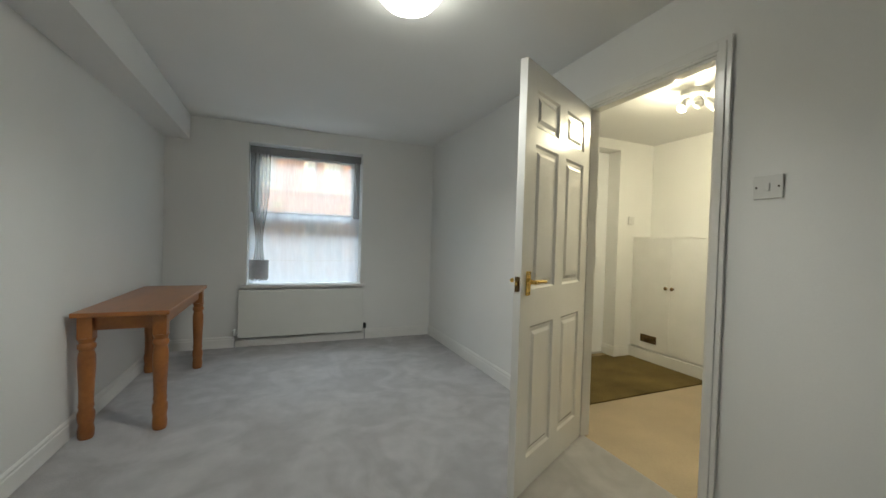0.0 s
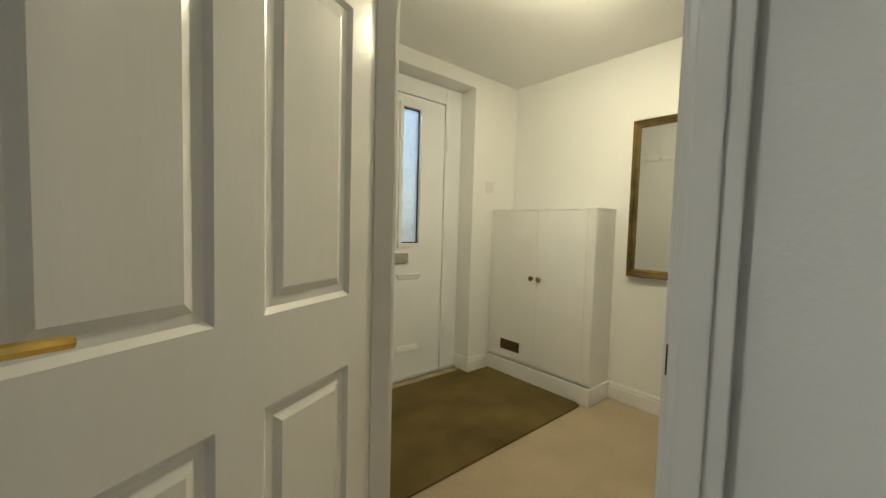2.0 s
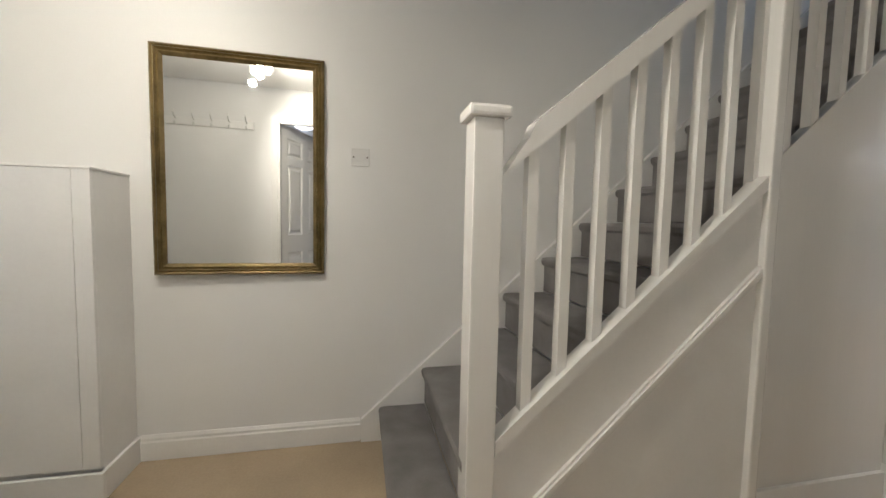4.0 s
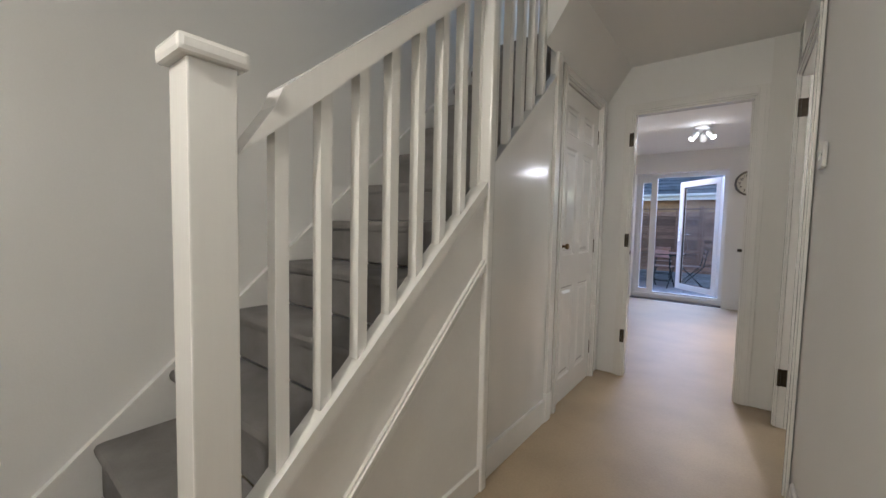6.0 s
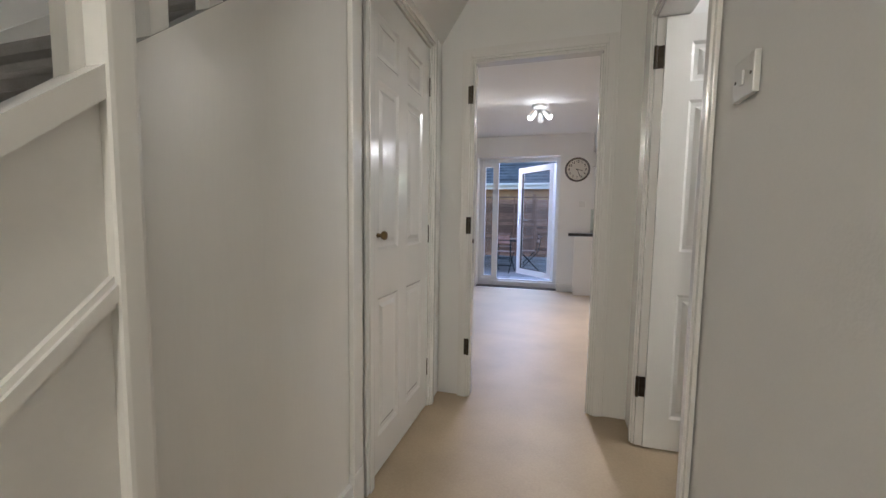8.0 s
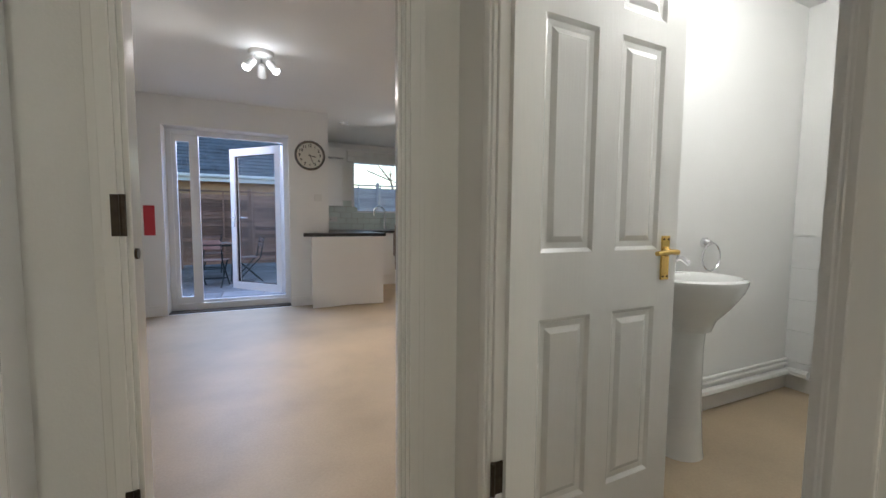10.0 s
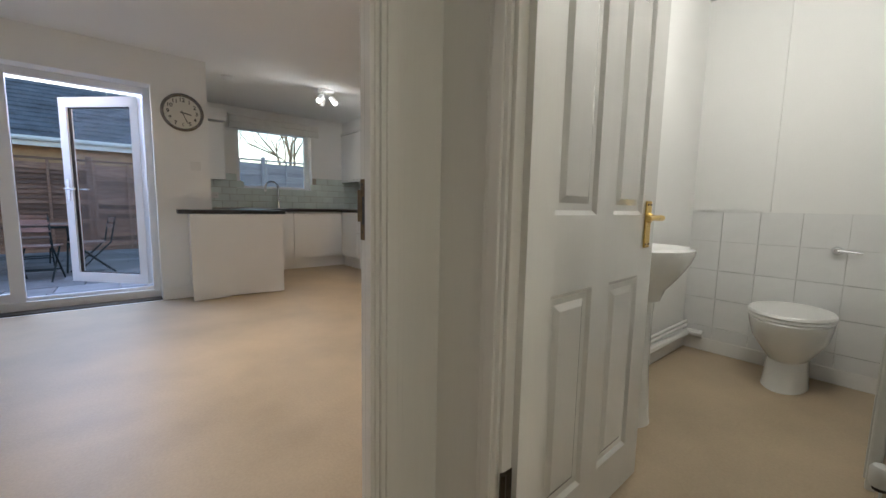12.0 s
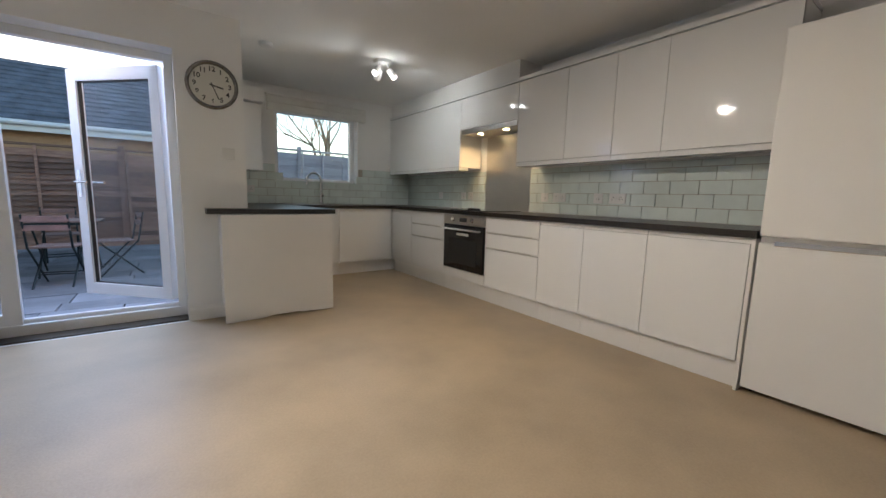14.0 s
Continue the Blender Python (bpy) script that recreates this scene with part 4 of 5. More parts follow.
def oval(r):
    """Rings of half width, front, back and height joined into one shell."""
    bm, rings, n = bmesh.new(), [], 28
    for hw, f, b, z in r:
        rings.append([bm.verts.new((hw * math.cos(2 * math.pi * i / n), (-(f + b) / 2) + (f - b) / 2 * math.sin(2 * math.pi * i / n) * -1, z)) for i in range(n)])
    for a, b in zip(rings, rings[1:]):
        for i in range(n):
            bm.faces.new((a[i], a[(i + 1) % n], b[(i + 1) % n], b[i]))
    bm.faces.new(rings[0][::-1]), bm.faces.new(rings[-1])
    return bm


part("pan", oval([(.105, .43, .02, 0), (.10, .42, .02, .03), (.092, .39, .02, .16), (.125, .43, .02, .21), (.165, .50, .02, .29), (.18, .535, .02, .37), (.182, .54, .02, .395), (.175, .53, .02, .402)]), CERAMIC, tl, smooth=True)
part("seat", oval([(.18, .53, .04, .402), (.188, .535, .04, .41), (.185, .53, .04, .42)]), PLASTIC, tl, "white plastic seat", True)
part("lid", oval([(.185, .532, .04, .4215), (.188, .535, .04, .43), (.18, .525, .05, .443), (.12, .45, .12, .448)]), PLASTIC, tl, "closed white plastic lid", True)
fl = thing("flush_lever", pose(-.488, -1.44, .77, 0, 0, 90), "chrome flush lever on the tiled wall", "lever")
part("boss", lathe([(.026, 0), (.026, .015), (.015, .03)], 16, turn=Matrix.Rotation(radians(90), 4, "X")), CHROME, fl, smooth=True)
part("arm", tube([(0, -.03, 0), (.03, -.035, 0), (.10, -.03, -.005)], .006), CHROME, fl, smooth=True)
rd = radiator(pose(.60, -1.12, .13), .60, .52, "white double-panel radiator on the cloakroom wall", 12, d=.095)
part("rear_panel", cube(-.30, .30, -.035, -.018, 0, .52, bevel=.005), CREAM, rd)
part("end_cap", tube([(.285, -.07, .495), (.312, -.07, .495)], .014, 12), CHROME, rd, "chrome bleed end", True)
for z in (.03, .49):
    part("manifold", tube([(.27, -.075, z), (.27, -.03, z)], .016, 12), CREAM, rd, smooth=True)
part("thermostat", lathe([(.022, 0), (.026, .012), (.026, .05), (.020, .062), (.010, .066)], 18, at=(.335, -.065, .045)), PLASTIC, rd, "white ribbed thermostatic valve head", True)
pp = thing("heating_pipes", pose(0, -2.163, .12), "white painted heating and waste pipes low on the wall", "pipes")
for z, r, x in ((.0, .022, 1.2), (.055, .009, 1.2), (.085, .009, 1.2)):
    part("pipe", tube([(-.42, .025, z), (x, .025, z)], r), PLASTIC if r > .01 else SATIN, pp, smooth=True)
part("elbow", tube([(-.42, .025, 0), (-.45, .03, 0), (-.455, .12, 0)], .026), PLASTIC, pp, smooth=True)
xt = thing("extractor_vent", pose(-.10, -1.12, 2.1), "small white louvred extractor vent high on the wall", "vent")
part("casing", cube(-.08, .08, -.03, 0, -.08, .08, bevel=.006), PLASTIC, xt)
for i in range(5):
    part("slat", cube(-.065, .065, -.036, -.03, -.06 + .026 * i, -.046 + .026 * i), RUBBER, xt)
struct("trim_pipe_boxing", cube(-.50, -.4862, -2.18, -1.755, .984, 2.40), PAINT, "white boxed pipe casing in the cloakroom corner", "boxing")

# ---- kitchen ----
FX, DT = -.075, .020


def unit(y0, y1, kind, label, drawers=()):
    """A base unit of the long run, its back to the wall at lesser x, with fronts facing +x."""
    w = y1 - y0
    u = thing("base_unit", pose(KX0, y0, 0), label, "kitchen unit", "base units of the long run")
    part("body", cube(.004, FX - KX0 - DT - .002, .001, w - .001, .15, .858), MATTUNIT, u)
    part("plinth", cube(.45, .572, .001, w - .001, .001, .149), MATTUNIT, u)
    f0, f1 = FX - KX0 - DT, FX - KX0
    if kind == "door":
        part("door", cube(f0, f1, .002, w - .002, .165, .825, bevel=.002), UNIT, u)
        part("grip_channel", cube(f0 - .001, f1 - .012, .002, w - .002, .828, .857), MATTUNIT, u)
    elif kind == "drawers":
        for a, b in ((.165, .545), (.562, .695), (.712, .845)):
            d = part("drawer_front", cube(f0, f1, .002, w - .002, a, b, bevel=.002), UNIT, u)
            part("finger_pull", cube(f0 + .002, f1 - .008, .002, w * .86, b + .001, b + .012), STEEL, d, "shaded finger-pull groove")
    return u


for y0, y1, k in ((-7.0, -6.475, "door"), (-6.475, -5.765, "drawers"), (-5.068, -4.40, "drawers"), (-4.40, -3.98, "door"), (-3.98, -3.507, "door"), (-3.507, -2.96, "door")):
    unit(y0, y1, k, "white gloss handleless base unit with three drawers" if k == "drawers" else "white gloss handleless base unit with one door")
ep = tagged(part("end_panel", cube(-.67, -.069, -2.956, -2.938, .001, .858, bevel=.002), MATTUNIT), "white end panel closing the run beside the fridge", "panel")

ov = thing("built_in_oven", pose(FX, -5.4165, 0, 0, 0, 90), "built-in electric oven with steel control strip and black glass door", "oven")
ow = .347
part("housing", cube(-ow, ow, .022, .55, .15, .858), MATTUNIT, ov)
part("filler", cube(-ow, ow, 0, .02, .165, .262, bevel=.002), UNIT, ov)
part("plinth", cube(-ow, ow, .045, .1, .001, .149), MATTUNIT, ov)
cp = part("control_panel", cube(-ow + .02, ow - .02, -.008, .02, .755, .852, bevel=.003), STEEL, ov, "brushed steel control strip")
for s in (-1, 1):
    part("knob", lathe([(.024, 0), (.022, .012), (.018, .028), (.016, .03)], 18, at=(s * .16, -.008, .803), turn=Matrix.Rotation(radians(90), 4, "X")), CHROME, cp, "chrome control knob", True)
part("display", cube(-.06, .06, -.010, -.008, .782, .825), BLACK, cp, "dark clock display")
od = part("oven_door", cube(-ow + .02, ow - .02, -.012, .02, .27, .748, bevel=.004), BLACK, ov, "black glass oven door")
part("door_trim", cube(-ow + .02, ow - .02, -.014, .02, .265, .2695), STEEL, od)
part("handle", tube([(-ow + .07, -.012, .70), (-ow + .07, -.045, .70), (ow - .07, -.045, .70), (ow - .07, -.012, .70)], .010), STEEL, od, "steel bar handle", True)
part("inner_window", cube(-.23, .23, -.0135, -.012, .33, .60), RUBBER, od, "dark inner window")
part("label_strip", cube(-.10, .10, -.0135, -.012, .635, .662), PLASTIC, od, "white printed strip")

wt = tagged(part("worktop", prism([(-.688, -2.936), (-.055, -2.936), (-.055, -6.98), (1.215, -6.98), (1.215, -5.678), (2.213, -5.678), (2.213, -5.843), (1.903, -5.843), (1.903, -7.598), (-.688, -7.598)], .86, .90), WORKTOP), "dark brown laminate worktop running round the kitchen", "worktop")

hb = thing("hob", pose(-.37, -5.4165, .90), "black glass electric hob with four control knobs", "hob")
part("glass", cube(-.25, .25, -.29, .29, 0, .007, bevel=.003), BLACK, hb)
for i in range(4):
    part("knob", lathe([(.02, .007), (.019, .02), (.014, .028)], 14, at=(.20, -.03 + .05 * i, 0)), RUBBER, hb, smooth=True)

for x0, x1 in ((-.073, .68), (.68, 1.26)):
    u = thing("base_unit", pose(x0, -7.0, 0), "white gloss handleless base unit under the sink window", "kitchen unit", "base units under the window")
    w = x1 - x0
    part("body", cube(.001, w - .001, -.58, -DT, .15, .858), MATTUNIT, u)
    part("plinth", cube(.001 if x0 > 0 else -.16, w - .001, -.12, -.05, .001, .149), MATTUNIT, u)
    part("door", cube(.002, w - .002, -DT, 0, .165, .825, bevel=.002), UNIT, u)
    part("grip_channel", cube(.002, w - .002, -DT, -.012, .828, .857), MATTUNIT, u)

pn = thing("peninsula_unit", pose(1.269, -5.612, 0), "white peninsula unit with a plain back panel, chipped at the foot", "kitchen unit")
bm = bmesh.new()
jag = [(0, .008), (.10, .004), (.2, .012), (.28, .010), (.30, .024), (.52, .020), (.56, .008), (.70, .004), (.861, .001), (.861, .858), (0, .858)]
lo, hi = [bm.verts.new((x, 0, z)) for x, z in jag], [bm.verts.new((x, -.018, z)) for x, z in jag]
bm.faces.new(lo), bm.faces.new(hi[::-1])
for i in range(len(jag)):
    j = (i + 1) % len(jag)
    bm.faces.new((lo[i], lo[j], hi[j], hi[i]))
part("back_panel", bm, MATTUNIT, pn)
part("carcass", cube(.02, .60, -1.36, -.02, .15, .858), MATTUNIT, pn)
part("end_carcass", cube(.60, .855, -.23, -.02, .12, .858), MATTUNIT, pn)
part("plinth", cube(.06, .58, -1.36, -.06, .001, .149), MATTUNIT, pn)

UXF = -.357


def wall_unit(y0, y1, z0, z1, label, pelmet=True):
    w = y1 - y0
    u = thing("wall_unit", pose(KX0, y0, 0), label, "kitchen unit", "wall units")
    f = UXF - KX0
    part("body", cube(.003, f - DT - .002, .001, w - .001, z0, z1), MATTUNIT, u)
    part("door", cube(f - DT, f, .002, w - .002, z0 + .004, z1 - .004, bevel=.002), UNIT, u)
    if pelmet:
        part("pelmet", cube(.2, f + .002, .001, w - .001, z0 - .036, z0 - .003, bevel=.003), UNIT, u)
    return u


for y0, y1 in ((-7.595, -5.88), (-4.98, -4.421), (-4.421, -3.985), (-3.985, -3.614), (-3.614, -2.938)):
    wall_unit(y0, y1, 1.388, 2.15, "wide white gloss lift-up wall unit" if y1 < -5 else "white gloss handleless wall unit")
wall_unit(-5.877, -4.983, 1.80, 2.15, "short white gloss wall unit over the extractor hood", False)
cn = tagged(part("cornice", prism([(KX0, -7.595), (UXF + .012, -7.595), (UXF + .012, -2.938), (KX0, -2.938)], 2.153, 2.185), UNIT), "white cornice strip along the top of the wall units", "cornice")
struct("trim_bulkhead", cube(KX0, UXF - .02, KY2, -5.01, 2.187, KC), PAINT, "white painted bulkhead above the far wall units", "bulkhead")
eh = thing("extractor_hood", pose(-.53, -5.43, 1.75), "slim steel extractor hood with two small lamps, lit", "extractor hood")
part("casing", cube(-.15, .17, -.435, .435, 0, .046, bevel=.004), STEEL, eh)
HOODLIT = glow("hood_lamp_lens", (1, .72, .35), 5)
for s in (-1, 1):
    part("lamp", lathe([(.026, -.006), (.03, -.002), (.03, .0)], 16, at=(.08, s * .2, 0)), HOODLIT, eh, "small lit hood lamp", True)
    hl = new("hood_bulb", bpy.data.lights.new("hood_bulb", "SPOT"))
    hl.data.energy, hl.data.color, hl.data.shadow_soft_size, hl.data.spot_size, hl.data.spot_blend = 2.6, (1, .62, .26), .02, radians(150), .7
    hl.location = (-.45, -5.43 + s * .2, 1.735)
sb = tagged(part("splashback", cube(-.688, -.681, -5.765, -5.07, .901, 1.748), STEEL), "brushed steel splashback behind the hob", "splashback")

fz = thing("fridge_freezer", pose(-.08, -2.612, .0), "tall white fridge freezer with two doors", "fridge freezer")
part("cabinet", cube(-.60, -.065, -.315, .315, .02, 1.90, bevel=.006), MATTUNIT, fz)
for a, b in ((.03, .84), (.872, 1.91)):
    part("door", cube(-.062, 0, -.318, .318, a, b, bevel=.008), MATTUNIT, fz)
part("grip", cube(-.05, -.008, -.31, .31, .842, .870), STEEL, fz, "grey grip recess between the doors")
part("handle_lip", cube(-.012, .004, -.25, .31, .825, .853, bevel=.003), CHROME, fz)
for u in (-.28, .28):
    for v in (-.52, -.08):
        part("foot", tube([(v, u, .0), (v, u, .03)], .02), RUBBER, fz)

kw = thing("window_2", pose(.7275, KY2, 1.18), "white uPVC kitchen window with a single pane", "window", kind="structure")
for a, b, c, e in ((-.5575, -.495, 0, .95), (.495, .5575, 0, .95), (-.495, .495, 0, .06), (-.495, .495, .89, .95)):
    part("window_frame", cube(a, b, -.21, -.14, c, e, bevel=.006), UPVC, kw)
g = part("pane", cube(-.495, .495, -.18, -.174, .06, .89), GLASS, kw)
g.visible_shadow = False
part("window_sill", cube(-.5575, .5575, -.14, .006, -.012, .003, bevel=.003), PLASTIC, kw)
part("handle", cube(-.02, .02, -.14, -.12, .03, .045, bevel=.003), PLASTIC, kw)
bl = thing("roller_blind", pose(.72, KY2, 2.06), "cream roman blind drawn up over the kitchen window", "blind")
for i in range(2):
    part("fold", cube(-.66, .66, .004 + .004 * i, .058 - .008 * i, .0 + .09 * i, .088 + .09 * i, bevel=.012, seg=3), FABRIC, bl)
part("batten", cube(-.67, .67, .002, .06, .18, .205, bevel=.005), SATIN, bl)
bo = thing("boiler_cupboard", pose(1.705, KY2, 1.29), "white wall cupboard housing the boiler", "cupboard")
part("body", cube(-.20, .195, .002, .34, 0, .76, bevel=.004), UNIT, bo)
part("top_box", cube(-.22, .195, .002, .40, .775, .93, bevel=.004), SATIN, bo)
part("door", cube(-.20, .195, .342, .36, .004, .756, bevel=.003), UNIT, bo)
al = thing("smoke_alarm", pose(1.65, -6.2, KC), "round white smoke alarm on the ceiling", "smoke alarm")
part("casing", lathe([(.04, -.035), (.055, -.028), (.06, -.005), (.06, 0)], 20), PLASTIC, al, smooth=True)

sk = thing("sink", pose(.78, -7.28, .90), "stainless steel inset sink with drainer", "sink")
part("rim", cube(-.45, .45, -.22, .22, 0, .005, bevel=.002), STEEL, sk)
part("bowl_edge", cube(-.40, -.02, -.18, .18, .005, .007), BRONZE, sk)
tp = thing("mixer_tap", pose(.74, -7.50, .905, 0, 0, -75) @ Matrix.Diagonal((1.25, 1.25, 1.25, 1)), "chrome swan-neck mixer tap behind the sink", "tap")
part("body", lathe([(.026, 0), (.024, .01), (.018, .015), (.018, .10), (.012, .12)], 16), CHROME, tp, smooth=True)
part("spout", tube([(0, 0, .1)] + [(0, .085 - .085 * math.cos(a * math.pi / 10), .24 + .085 * math.sin(a * math.pi / 10)) for a in range(11)] + [(0, .17, .20)], .0125, 12), CHROME, tp, smooth=True)
part("lever", tube([(-.018, 0, .08), (-.06, .01, .10)], .007), CHROME, tp, smooth=True)

ck = thing("wall_clock", pose(2.12, KY1, 1.84, 0, 0, 180), "round dark chrome wall clock with a cream dial and black numerals", "clock")
rot = Matrix.Rotation(radians(90), 4, "X")
part("case", lathe([(.165, 0), (.178, .012), (.178, .03), (.165, .036), (.152, .03), (.150, .018)], 40, turn=rot), DARKCHROME, ck, "dark chrome clock rim", True)
face = part("dial", lathe([(.151, .016), (.151, .020)], 40, turn=rot), PAPER, ck, "cream clock dial")
for i in range(12):
    a = radians(30 * (i + 1))
    cv = bpy.data.curves.new("numeral", "FONT")
    cv.body, cv.size, cv.align_x, cv.align_y, cv.extrude = str(i + 1), .05, "CENTER", "CENTER", .0005
    cv.offset = .0012
    tmp = bpy.data.objects.new("numeral", cv)
    me = bpy.data.meshes.new_from_object(tmp)
    bpy.data.objects.remove(tmp)
    me.materials.append(RUBBER)
    nb = new("numeral", me)
    nb.parent = face
    nb.matrix_basis = pose(.118 * math.sin(a), -.021, .118 * math.cos(a), 90)
for ang, ln, wd2 in ((102, .075, .005), (158, .11, .0035)):
    bm = cube(-wd2, wd2, -.025, -.023, -.02, ln)
    bmesh.ops.rotate(bm, cent=(0, 0, 0), matrix=Matrix.Rotation(radians(ang), 3, "Y"), verts=bm.verts)
    part("clock_hand", bm, RUBBER, ck, "black clock hand")

for y, n in ((-6.62, 1), (-6.12, 1), (-5.98, 1), (-4.80, 1), (-4.62, 2), (-4.20, 1), (-4.02, 2)):
    bev("socket", pose(-.677, y - .06, 1.06, 0, 0, 90), "white plastic socket outlet on the tiled splashback", "socket", .088 if n == 1 else .146, .088, rockers=n, sockets=n, screws=False, group="splashback sockets")
bev("socket", pose(1.62, -7.587, 1.08, 0, 0, 180), "white plastic double socket on the tiled splashback", "socket", .146, .088, rockers=2, sockets=2, screws=False, group="splashback sockets")

radiator(pose(3.898, -4.95, .12, 0, 0, -90), 1.15, .50, "white panel radiator on the kitchen party wall", 0, d=.10)
lf2 = thing("wall_leaflet", pose(3.75, KY1, 1.04, 0, 0, 180), "red paper leaflet pinned beside the patio doors", "leaflet")
part("paper", cube(-.05, .05, -.003, 0, -.16, .16), RED, lf2)

# patio doors
pd = thing("door_6", pose(0, -6.03, 0), "white uPVC patio doors, one leaf open to the garden", "door", kind="structure")
for a, b, c, e in ((2.362, 2.42, .03, 2.06), (3.565, 3.62, .03, 2.06), (2.42, 3.565, 2.0, 2.06)):
    part("door_frame", cube(a, b, -.06, .01, c, e, bevel=.005), UPVC, pd)
part("threshold", cube(2.362, 3.62, -.075, .015, .0, .085, bevel=.006), UPVC, pd)
part("threshold_lip", cube(2.362, 3.62, -.06, -.02, .085, .115, bevel=.004), UPVC, pd)
part("threshold_strip", cube(2.362, 3.62, .022, .16, .0, .012, bevel=.003), BRONZE, pd, "dark threshold strip")
part("fixed_light", slab("y", -.05, .0, 3.31, 3.565, .085, 2.0, [(3.40, 3.525, .16, 1.93)]), UPVC, pd)
g = part("pane", cube(3.40, 3.525, -.03, -.024, .16, 1.93), GLASS, pd)
g.visible_shadow = False
lf = thing("door_7", pose(2.438, -6.105, .132, 0, 0, -46), "open white uPVC glazed patio door leaf with a lever handle", "door", kind="structure")
lw, lh = .865, 1.85
part("leaf_frame", slab("y", -.03, .03, 0, lw, 0, lh, [(.085, lw - .085, .095, lh - .095)]), UPVC, lf)
g = part("pane", cube(.085, lw - .085, -.003, .003, .095, lh - .095), GLASS, lf)
g.visible_shadow = False
for a, b, c, e in ((.085, .095, .095, lh - .095), (lw - .095, lw - .085, .095, lh - .095), (.095, lw - .095, .095, .105), (.095, lw - .095, lh - .105, lh - .095)):
    part("gasket", cube(a, b, -.012, .012, c, e), RUBBER, lf)
for s in (-1, 1):
    hp = part("handle_plate", cube(lw - .058, lw - .028, *sorted((s * .03, s * .038)), .83, 1.05, bevel=.003), CHROME, lf, "chrome handle plate")
    part("lever", tube([(lw - .043, s * .038, .95), (lw - .043, s * .07, .95), (lw - .16, s * .07, .95)], .008), CHROME, hp, smooth=True)

# ---- garden ----
struct("ground", prism([(-300, -300), (300, -300), (300, 300), (-300, 300)], -.5, -.16), SOIL, "bare earth and gravel around the house", "ground")
FENCEY = -12.4


def fence(y, x0, x1, turn=0, z=-.155, h=1.78, wood=FENCE):
    """A row of waney-lap panels between posts."""
    w = 1.83
    n = int((x1 - x0) / w)
    for i in range(n):
        f = thing("fence_panel", pose(x0 + i * w, y, z, 0, 0, turn) if not turn else pose(x0, y - i * w, z, 0, 0, turn), "weathered brown overlapping timber fence panel", "fence", "fence panels")
        rng = random.Random(i * 7 + int(abs(y) * 3))
        for j in range(int((h - .08) / .1)):
            bm, last = bmesh.new(), None
            ph, amp = rng.uniform(0, 6), rng.uniform(.006, .014)
            for k in range(9):
                x, lo = .03 + (w - .09) * k / 8, amp * math.sin(ph + k * .9) + rng.uniform(-.003, .003)
                ring = [bm.verts.new(p) for p in ((x, .046, lo), (x, .030, lo - .001), (x, -.012, .128), (x, -.002, .130 + lo * .5))]
                if last:
                    for q in range(4):
                        bm.faces.new((last[q], last[(q + 1) % 4], ring[(q + 1) % 4], ring[q]))
                else:
                    bm.faces.new(ring)
                last = ring
            bm.faces.new(last[::-1])
            bmesh.ops.translate(bm, vec=(0, 0, .04 + j * .1), verts=bm.verts)
            part("slat", bm, wood, f)
        for u in (.04, .62, 1.2, w - .08):
            part("batten", cube(u - .02, u + .02, .046, .072, .03, h - .02), wood, f)
        part("post", cube(w - .05, w + .05, -.05, .05, 0, h + .06, bevel=.008), wood, f)
        part("capping", cube(0, w - .05, -.03, .075, h - .05, h - .012), wood, f)


fence(FENCEY, 1.29, 6.9, h=1.98)
# far run seen through the kitchen window, haze in its colour
fence(-13.2, -6.05, 1.4, h=2.38, wood=HAZEFENCE)
fence(-6.2, 4.6, 4.7 + 3 * 2.0, turn=-90)
rng = random.Random(5)
flags = thing("pavement", pose(0, 0, -.16), "grey stone paving flags of the patio", "paving", kind="structure")
part("bed", cube(-.6, 4.4, -12.3, -6.05, -.02, .02), GROUT, flags)
flagmesh = {}
y = -6.1
row = 0
while y > -12.2:
    d = (.45, .6, .3)[row % 3]
    x = -.55 - .2 * (row % 2)
    while x < 4.35:
        w = (.6, .45, .9, .6)[rng.randrange(4)]
        if (w, d) not in flagmesh:
            bm = cube(.006, w - .006, -d + .006, -.006, 0, .05, bevel=.006)
            me = bpy.data.meshes.new("flag")
            bm.to_mesh(me), bm.free()
            me.materials.append(FLAG)
            flagmesh[w, d] = me
        o = new("flag", flagmesh[w, d])
        o.parent = flags
        o.matrix_basis = pose(x, y, rng.uniform(-.004, .004), rng.uniform(-.3, .3), rng.uniform(-.3, .3))
        x += w
    y -= d
    row += 1


def bistro_chair(m, label):
    c = thing("folding_chair", m, label, "chair", "garden folding chairs")
    for s in (-1, 1):
        part("leg", tube([(s * .19, .22, 0), (s * .19, -.2, .46), (s * .19, -.27, .84)], .011), IRON, c, smooth=True)
        part("leg", tube([(s * .17, -.24, 0), (s * .17, .2, .45)], .011), IRON, c, smooth=True)
    for i in range(6):
        part("seat_slat", cube(-.2, .2, -.16 + .066 * i, -.105 + .066 * i, .45, .468, bevel=.003), SLATWOOD, c)
    for z in (.66, .76):
        part("back_slat", cube(-.2, .2, -.262 - (z - .76) * .2 - .008, -.262 - (z - .76) * .2 + .008, z, z + .06, bevel=.003), SLATWOOD, c)
    part("stretcher", tube([(-.17, -.1, .14), (.17, -.1, .14)], .008), IRON, c, smooth=True)
    part("stretcher", tube([(-.19, .1, .13), (.19, .1, .13)], .008), IRON, c, smooth=True)
    return c


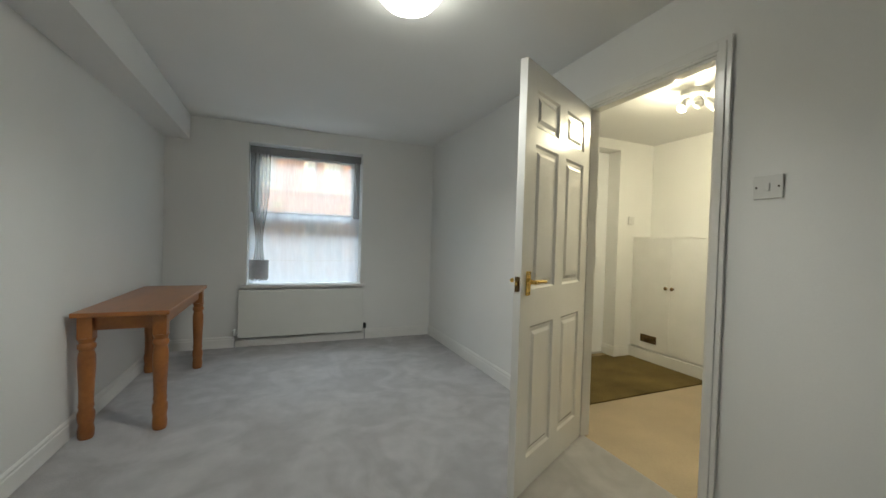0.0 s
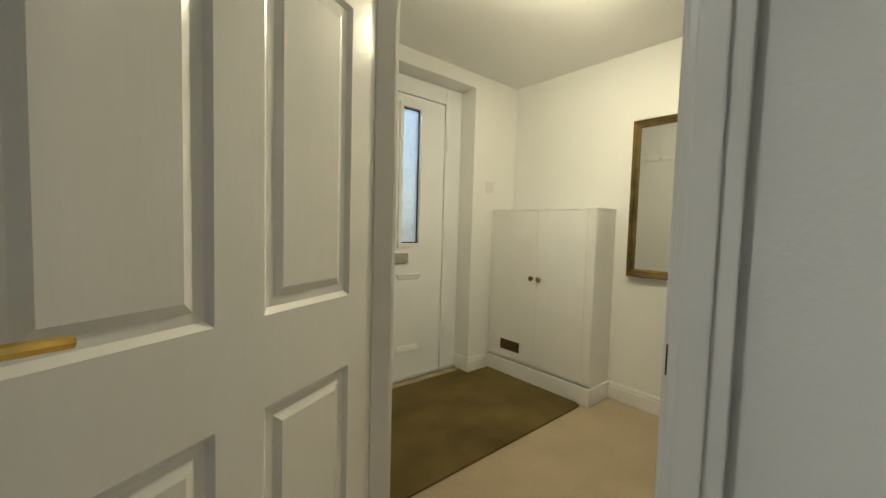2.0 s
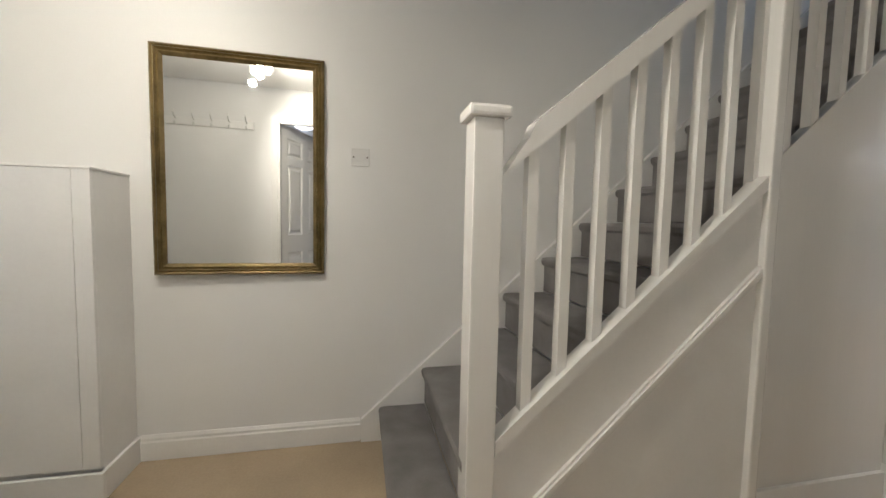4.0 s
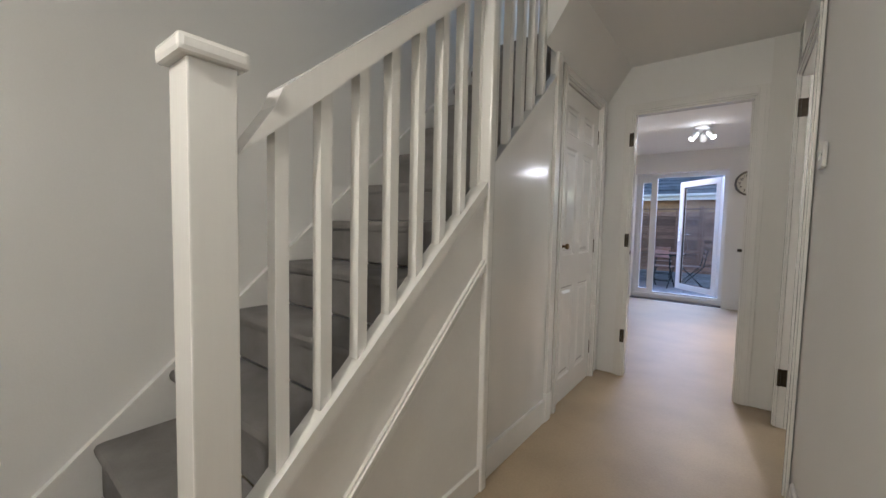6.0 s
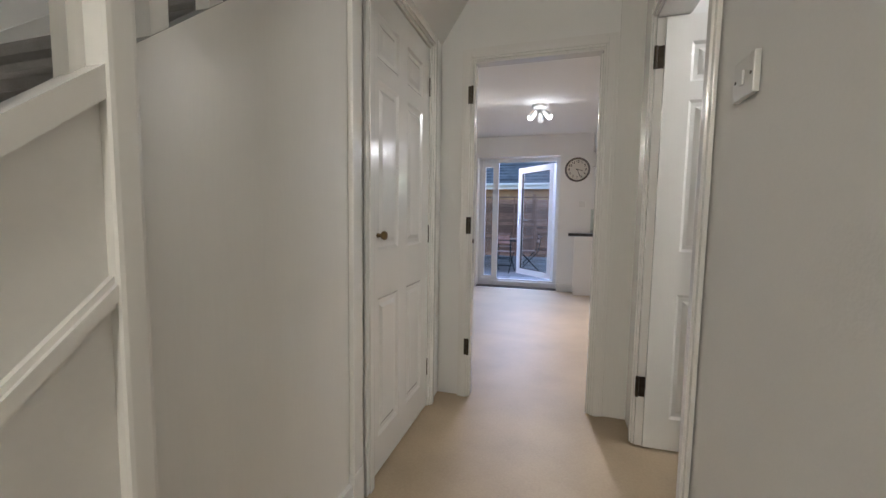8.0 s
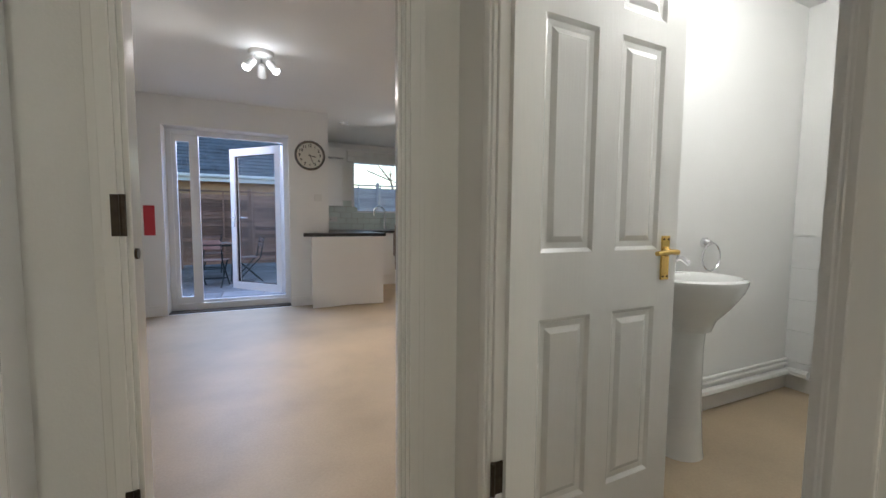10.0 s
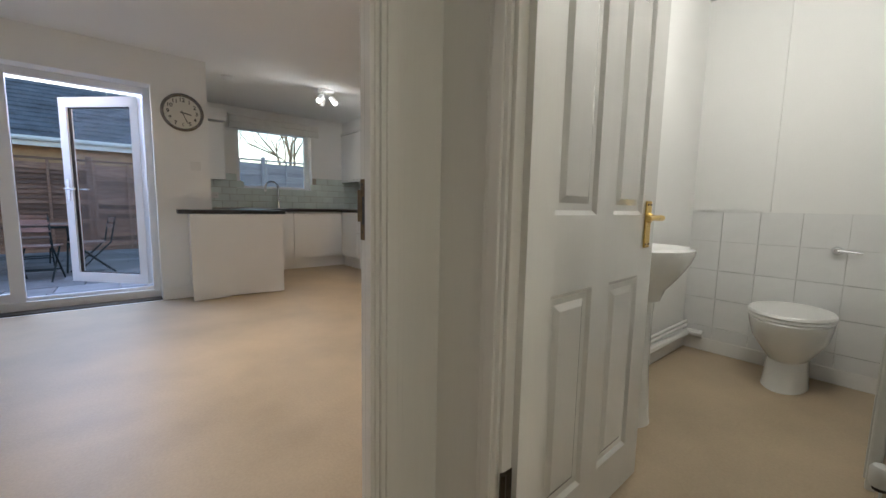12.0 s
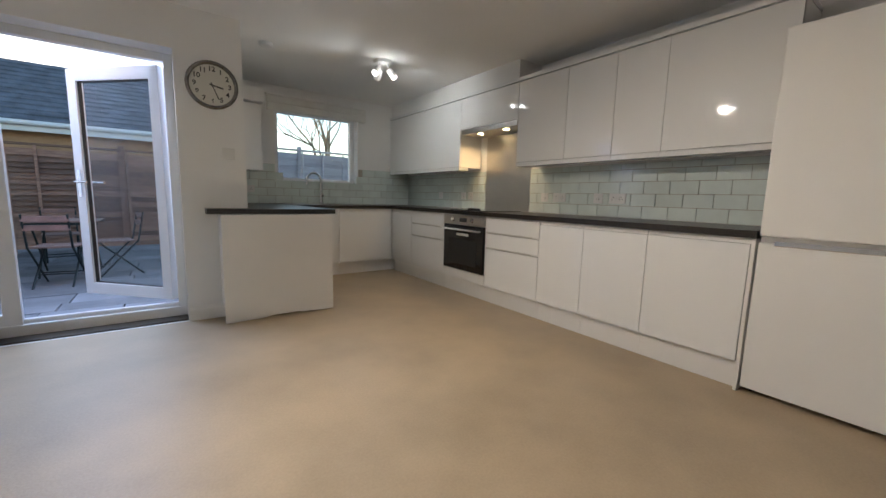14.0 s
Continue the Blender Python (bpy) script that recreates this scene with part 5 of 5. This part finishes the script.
bistro_chair(pose(3.52, -8.55, -.108, 0, 0, 172), "brown slatted folding garden chair on dark iron legs")
bistro_chair(pose(3.02, -9.0, -.108, 0, 0, -78), "brown slatted folding garden chair seen side-on on the patio")
bistro_chair(pose(3.75, -10.2, -.108, 0, 0, 10), "brown slatted folding garden chair behind the table")
gt = thing("garden_table", pose(3.55, -9.35, -.108), "square slatted folding garden table on dark iron legs", "table")
for i in range(8):
    part("slat", cube(-.35, .35, -.35 + .088 * i, -.275 + .088 * i, .70, .72, bevel=.003), SLATWOOD, gt)
for s in (-1, 1):
    part("leg", tube([(s * .28, -.3, 0), (s * .28, .3, .69)], .012), IRON, gt, smooth=True)
    part("leg", tube([(s * .25, .3, 0), (s * .25, -.3, .69)], .012), IRON, gt, smooth=True)
    part("edge", cube(-.35, .35, s * .33 - .012, s * .33 + .012, .665, .70), IRON, gt)

gh = thing("garage", pose(1.5, -14.2, -.33), "low brick outbuilding with a dark tiled roof behind the fence", "outbuilding")
part("wall", cube(-.6, 7, -4.5, 0, 0, 2.55), BUFF, gh)
part("fascia", cube(-.8, 7.2, .25, .29, 2.50, 2.68), UPVC, gh, "white fascia board")
part("gutter", tube([(-.8, .34, 2.66), (7.2, .34, 2.66)], .055), UPVC, gh, "white gutter", True)
roof = part("roof", side_prism([(.3, 2.62), (-2.4, 4.35), (-5.0, 2.62)], -.8, 7.2), SLATE, gh)
bm = bmesh.new()
for r in range(13):
    k = r / 13
    yy, zz = .34 - 2.7 * k, 2.66 + 1.73 * k
    for c in range(27):
        x = -.8 + .3 * c - (.15 if r % 2 else 0)
        box(bm, x + .003, x + .297, yy - .26, yy, zz + .02 + rng.uniform(0, .006), zz + .075 + rng.uniform(0, .006))
        for v in list(bm.verts)[-8:]:
            v.co.z += (yy - v.co.y) * .50
tagged(part("roof_tiles", bm, SLATE, gh, "dark interlocking roof tiles"), kind="stuff")


def bare_tree(m, seed, label):
    t = thing("tree", m, label, "tree")
    r = random.Random(seed)
    bm, twigs = bmesh.new(), bmesh.new()

    def grow(p, d, length, rad, depth):
        pts, q = [p], p.copy()
        for i in range(3):
            d = (d + Vector((r.uniform(-.25, .25), r.uniform(-.25, .25), r.uniform(-.05, .2)))).normalized()
            q = q + d * length / 3
            pts.append(q.copy())
        tube(pts, [rad, rad * .9, rad * .78, rad * .62], 6 if depth < 2 else 4, bm if depth < 3 else twigs)
        if depth < 6:
            for i in range(2 + (depth in (1, 2, 3))):
                grow(pts[r.choice((2, 3))], (d + Vector((r.uniform(-.9, .9), r.uniform(-.9, .9), r.uniform(-.1, .7)))).normalized(), length * r.uniform(.62, .9), rad * .54, depth + 1)

    grow(Vector((0, 0, 0)), Vector((0, 0, 1)), 2.3, .115, 0)
    part("trunk", bm, BARK, t, smooth=True)
    part("twigs", twigs, BARK, t)
    return t


bare_tree(pose(-1.7, -15.0, -.17), 4, "bare winter tree with spreading branches behind the fence")
bare_tree(pose(.6, -21.0, -.17), 9, "bare winter tree beyond the outbuilding")
bare_tree(pose(-3.4, -19.5, -.17), 21, "bare winter tree with pale bark further off behind the fence")

# ---- street side ----
hs = thing("terraced_house", pose(0, 13.5, -.3), "red brick terraced building with white sash windows across the street", "house")
holes, bays = [], [.175 + 2.1 * i for i in range(-4, 2)]
for x in bays:
    for z in (.45, 3.15, 5.85):
        holes += [(x + .42, x + .82, z, z + 1.7), (x + 1.07, x + 1.65, z, z + 1.7)]
part("wall", slab("y", 0, .4, -9, 4.9, 0, 10, holes), BRICK, hs)
for x in bays:
    for z in (.35, 3.05, 5.75):
        part("sill_course", cube(x, x + 1.95, -.14, -.001, z - .06, z + .04, bevel=.015), STONE, hs, "pale stone sill band")
for a, b, c, e in holes:
    w = part("window", slab("y", .10, .17, a, b, c, e, [(a + .07, b - .07, c + .08, c + .82), (a + .07, b - .07, c + .9, e - .07)]), UPVC, hs)
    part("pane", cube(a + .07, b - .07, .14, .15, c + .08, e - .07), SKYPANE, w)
struct("road", prism([(-60, 6.5), (60, 6.5), (60, 11.5), (-60, 11.5)], -.159, -.15), mat("asphalt", (.05, .05, .052), .9, vary=.2, scale=6, bump=.4, bscale=90), "grey asphalt street in front of the house", "road")

# ---- wall tiles ----
tile_mesh = {}


def tile_piece(w, h, t, material, bevel=.004):
    key = (round(w, 3), round(h, 3), t, material.name)
    if key not in tile_mesh:
        bm = cube(.0022, w - .0022, -t, 0, .0022, h - .0022)
        top = [f for f in bm.faces if f.normal.y < -.5 or all(abs(v.co.y + t) < 1e-6 for v in f.verts)]
        bmesh.ops.inset_region(bm, faces=top, thickness=bevel, depth=0)
        for f in top:
            for v in f.verts:
                v.co.y -= .0025
        bmesh.ops.recalc_face_normals(bm, faces=bm.faces)
        me = bpy.data.meshes.new("tile")
        bm.to_mesh(me), bm.free()
        me.materials.append(material)
        tile_mesh[key] = me
    return tile_mesh[key]


def tiling(name, m, length, height, tw, th, t, material, label, offset=.5, gaps=(), bed=GROUT):
    f = thing(name, m, label, "tiling", kind="structure")
    part("grout_bed", slab("y", -.003, 0, 0, length, 0, height, [(g[0], g[1], g[2], min(g[3], height)) for g in gaps]), bed, f)
    z, r = 0, 0
    while z < height - .015:
        h = min(th, height - z)
        x = -(tw * offset if r % 2 else 0)
        while x < length - .015:
            a, b = max(x, 0), min(x + tw, length)
            if b - a > .015 and not any(g[0] < (a + b) / 2 < g[1] and g[2] < z + h / 2 < g[3] for g in gaps):
                o = new("tile", tile_piece(b - a, h, .007, material))
                o.parent = f
                o.matrix_basis = pose(a, -.003, z, random.uniform(-.15, .15), 0, random.uniform(-.2, .2))
            x += tw
        z, r = z + h, r + 1
    return f


tiling("wall_tiles", pose(KX0, -5.068, .901, 0, 0, 90), 2.13, .452, .2, .1, .007, TILE, "pale green metro tiles in brick bond behind the worktop")
tiling("wall_tiles", pose(KX0, -7.59, .901, 0, 0, 90), 1.825, .452, .2, .1, .007, TILE, "pale green metro tiles in brick bond beside the hob")
tiling("wall_tiles", pose(1.90, KY2, .901, 0, 0, 180), 2.57, .5, .2, .1, .007, TILE, "pale green metro tiles under the kitchen window", gaps=((.60, 1.74, .27, 1),))
tiling("wall_tiles", pose(-.50, -2.198, -.022, 0, 0, 90), 1.078, 1.0, .2, .2, .007, WCTILE, "large white wall tiles behind the toilet", offset=0, bed=WCGROUT)
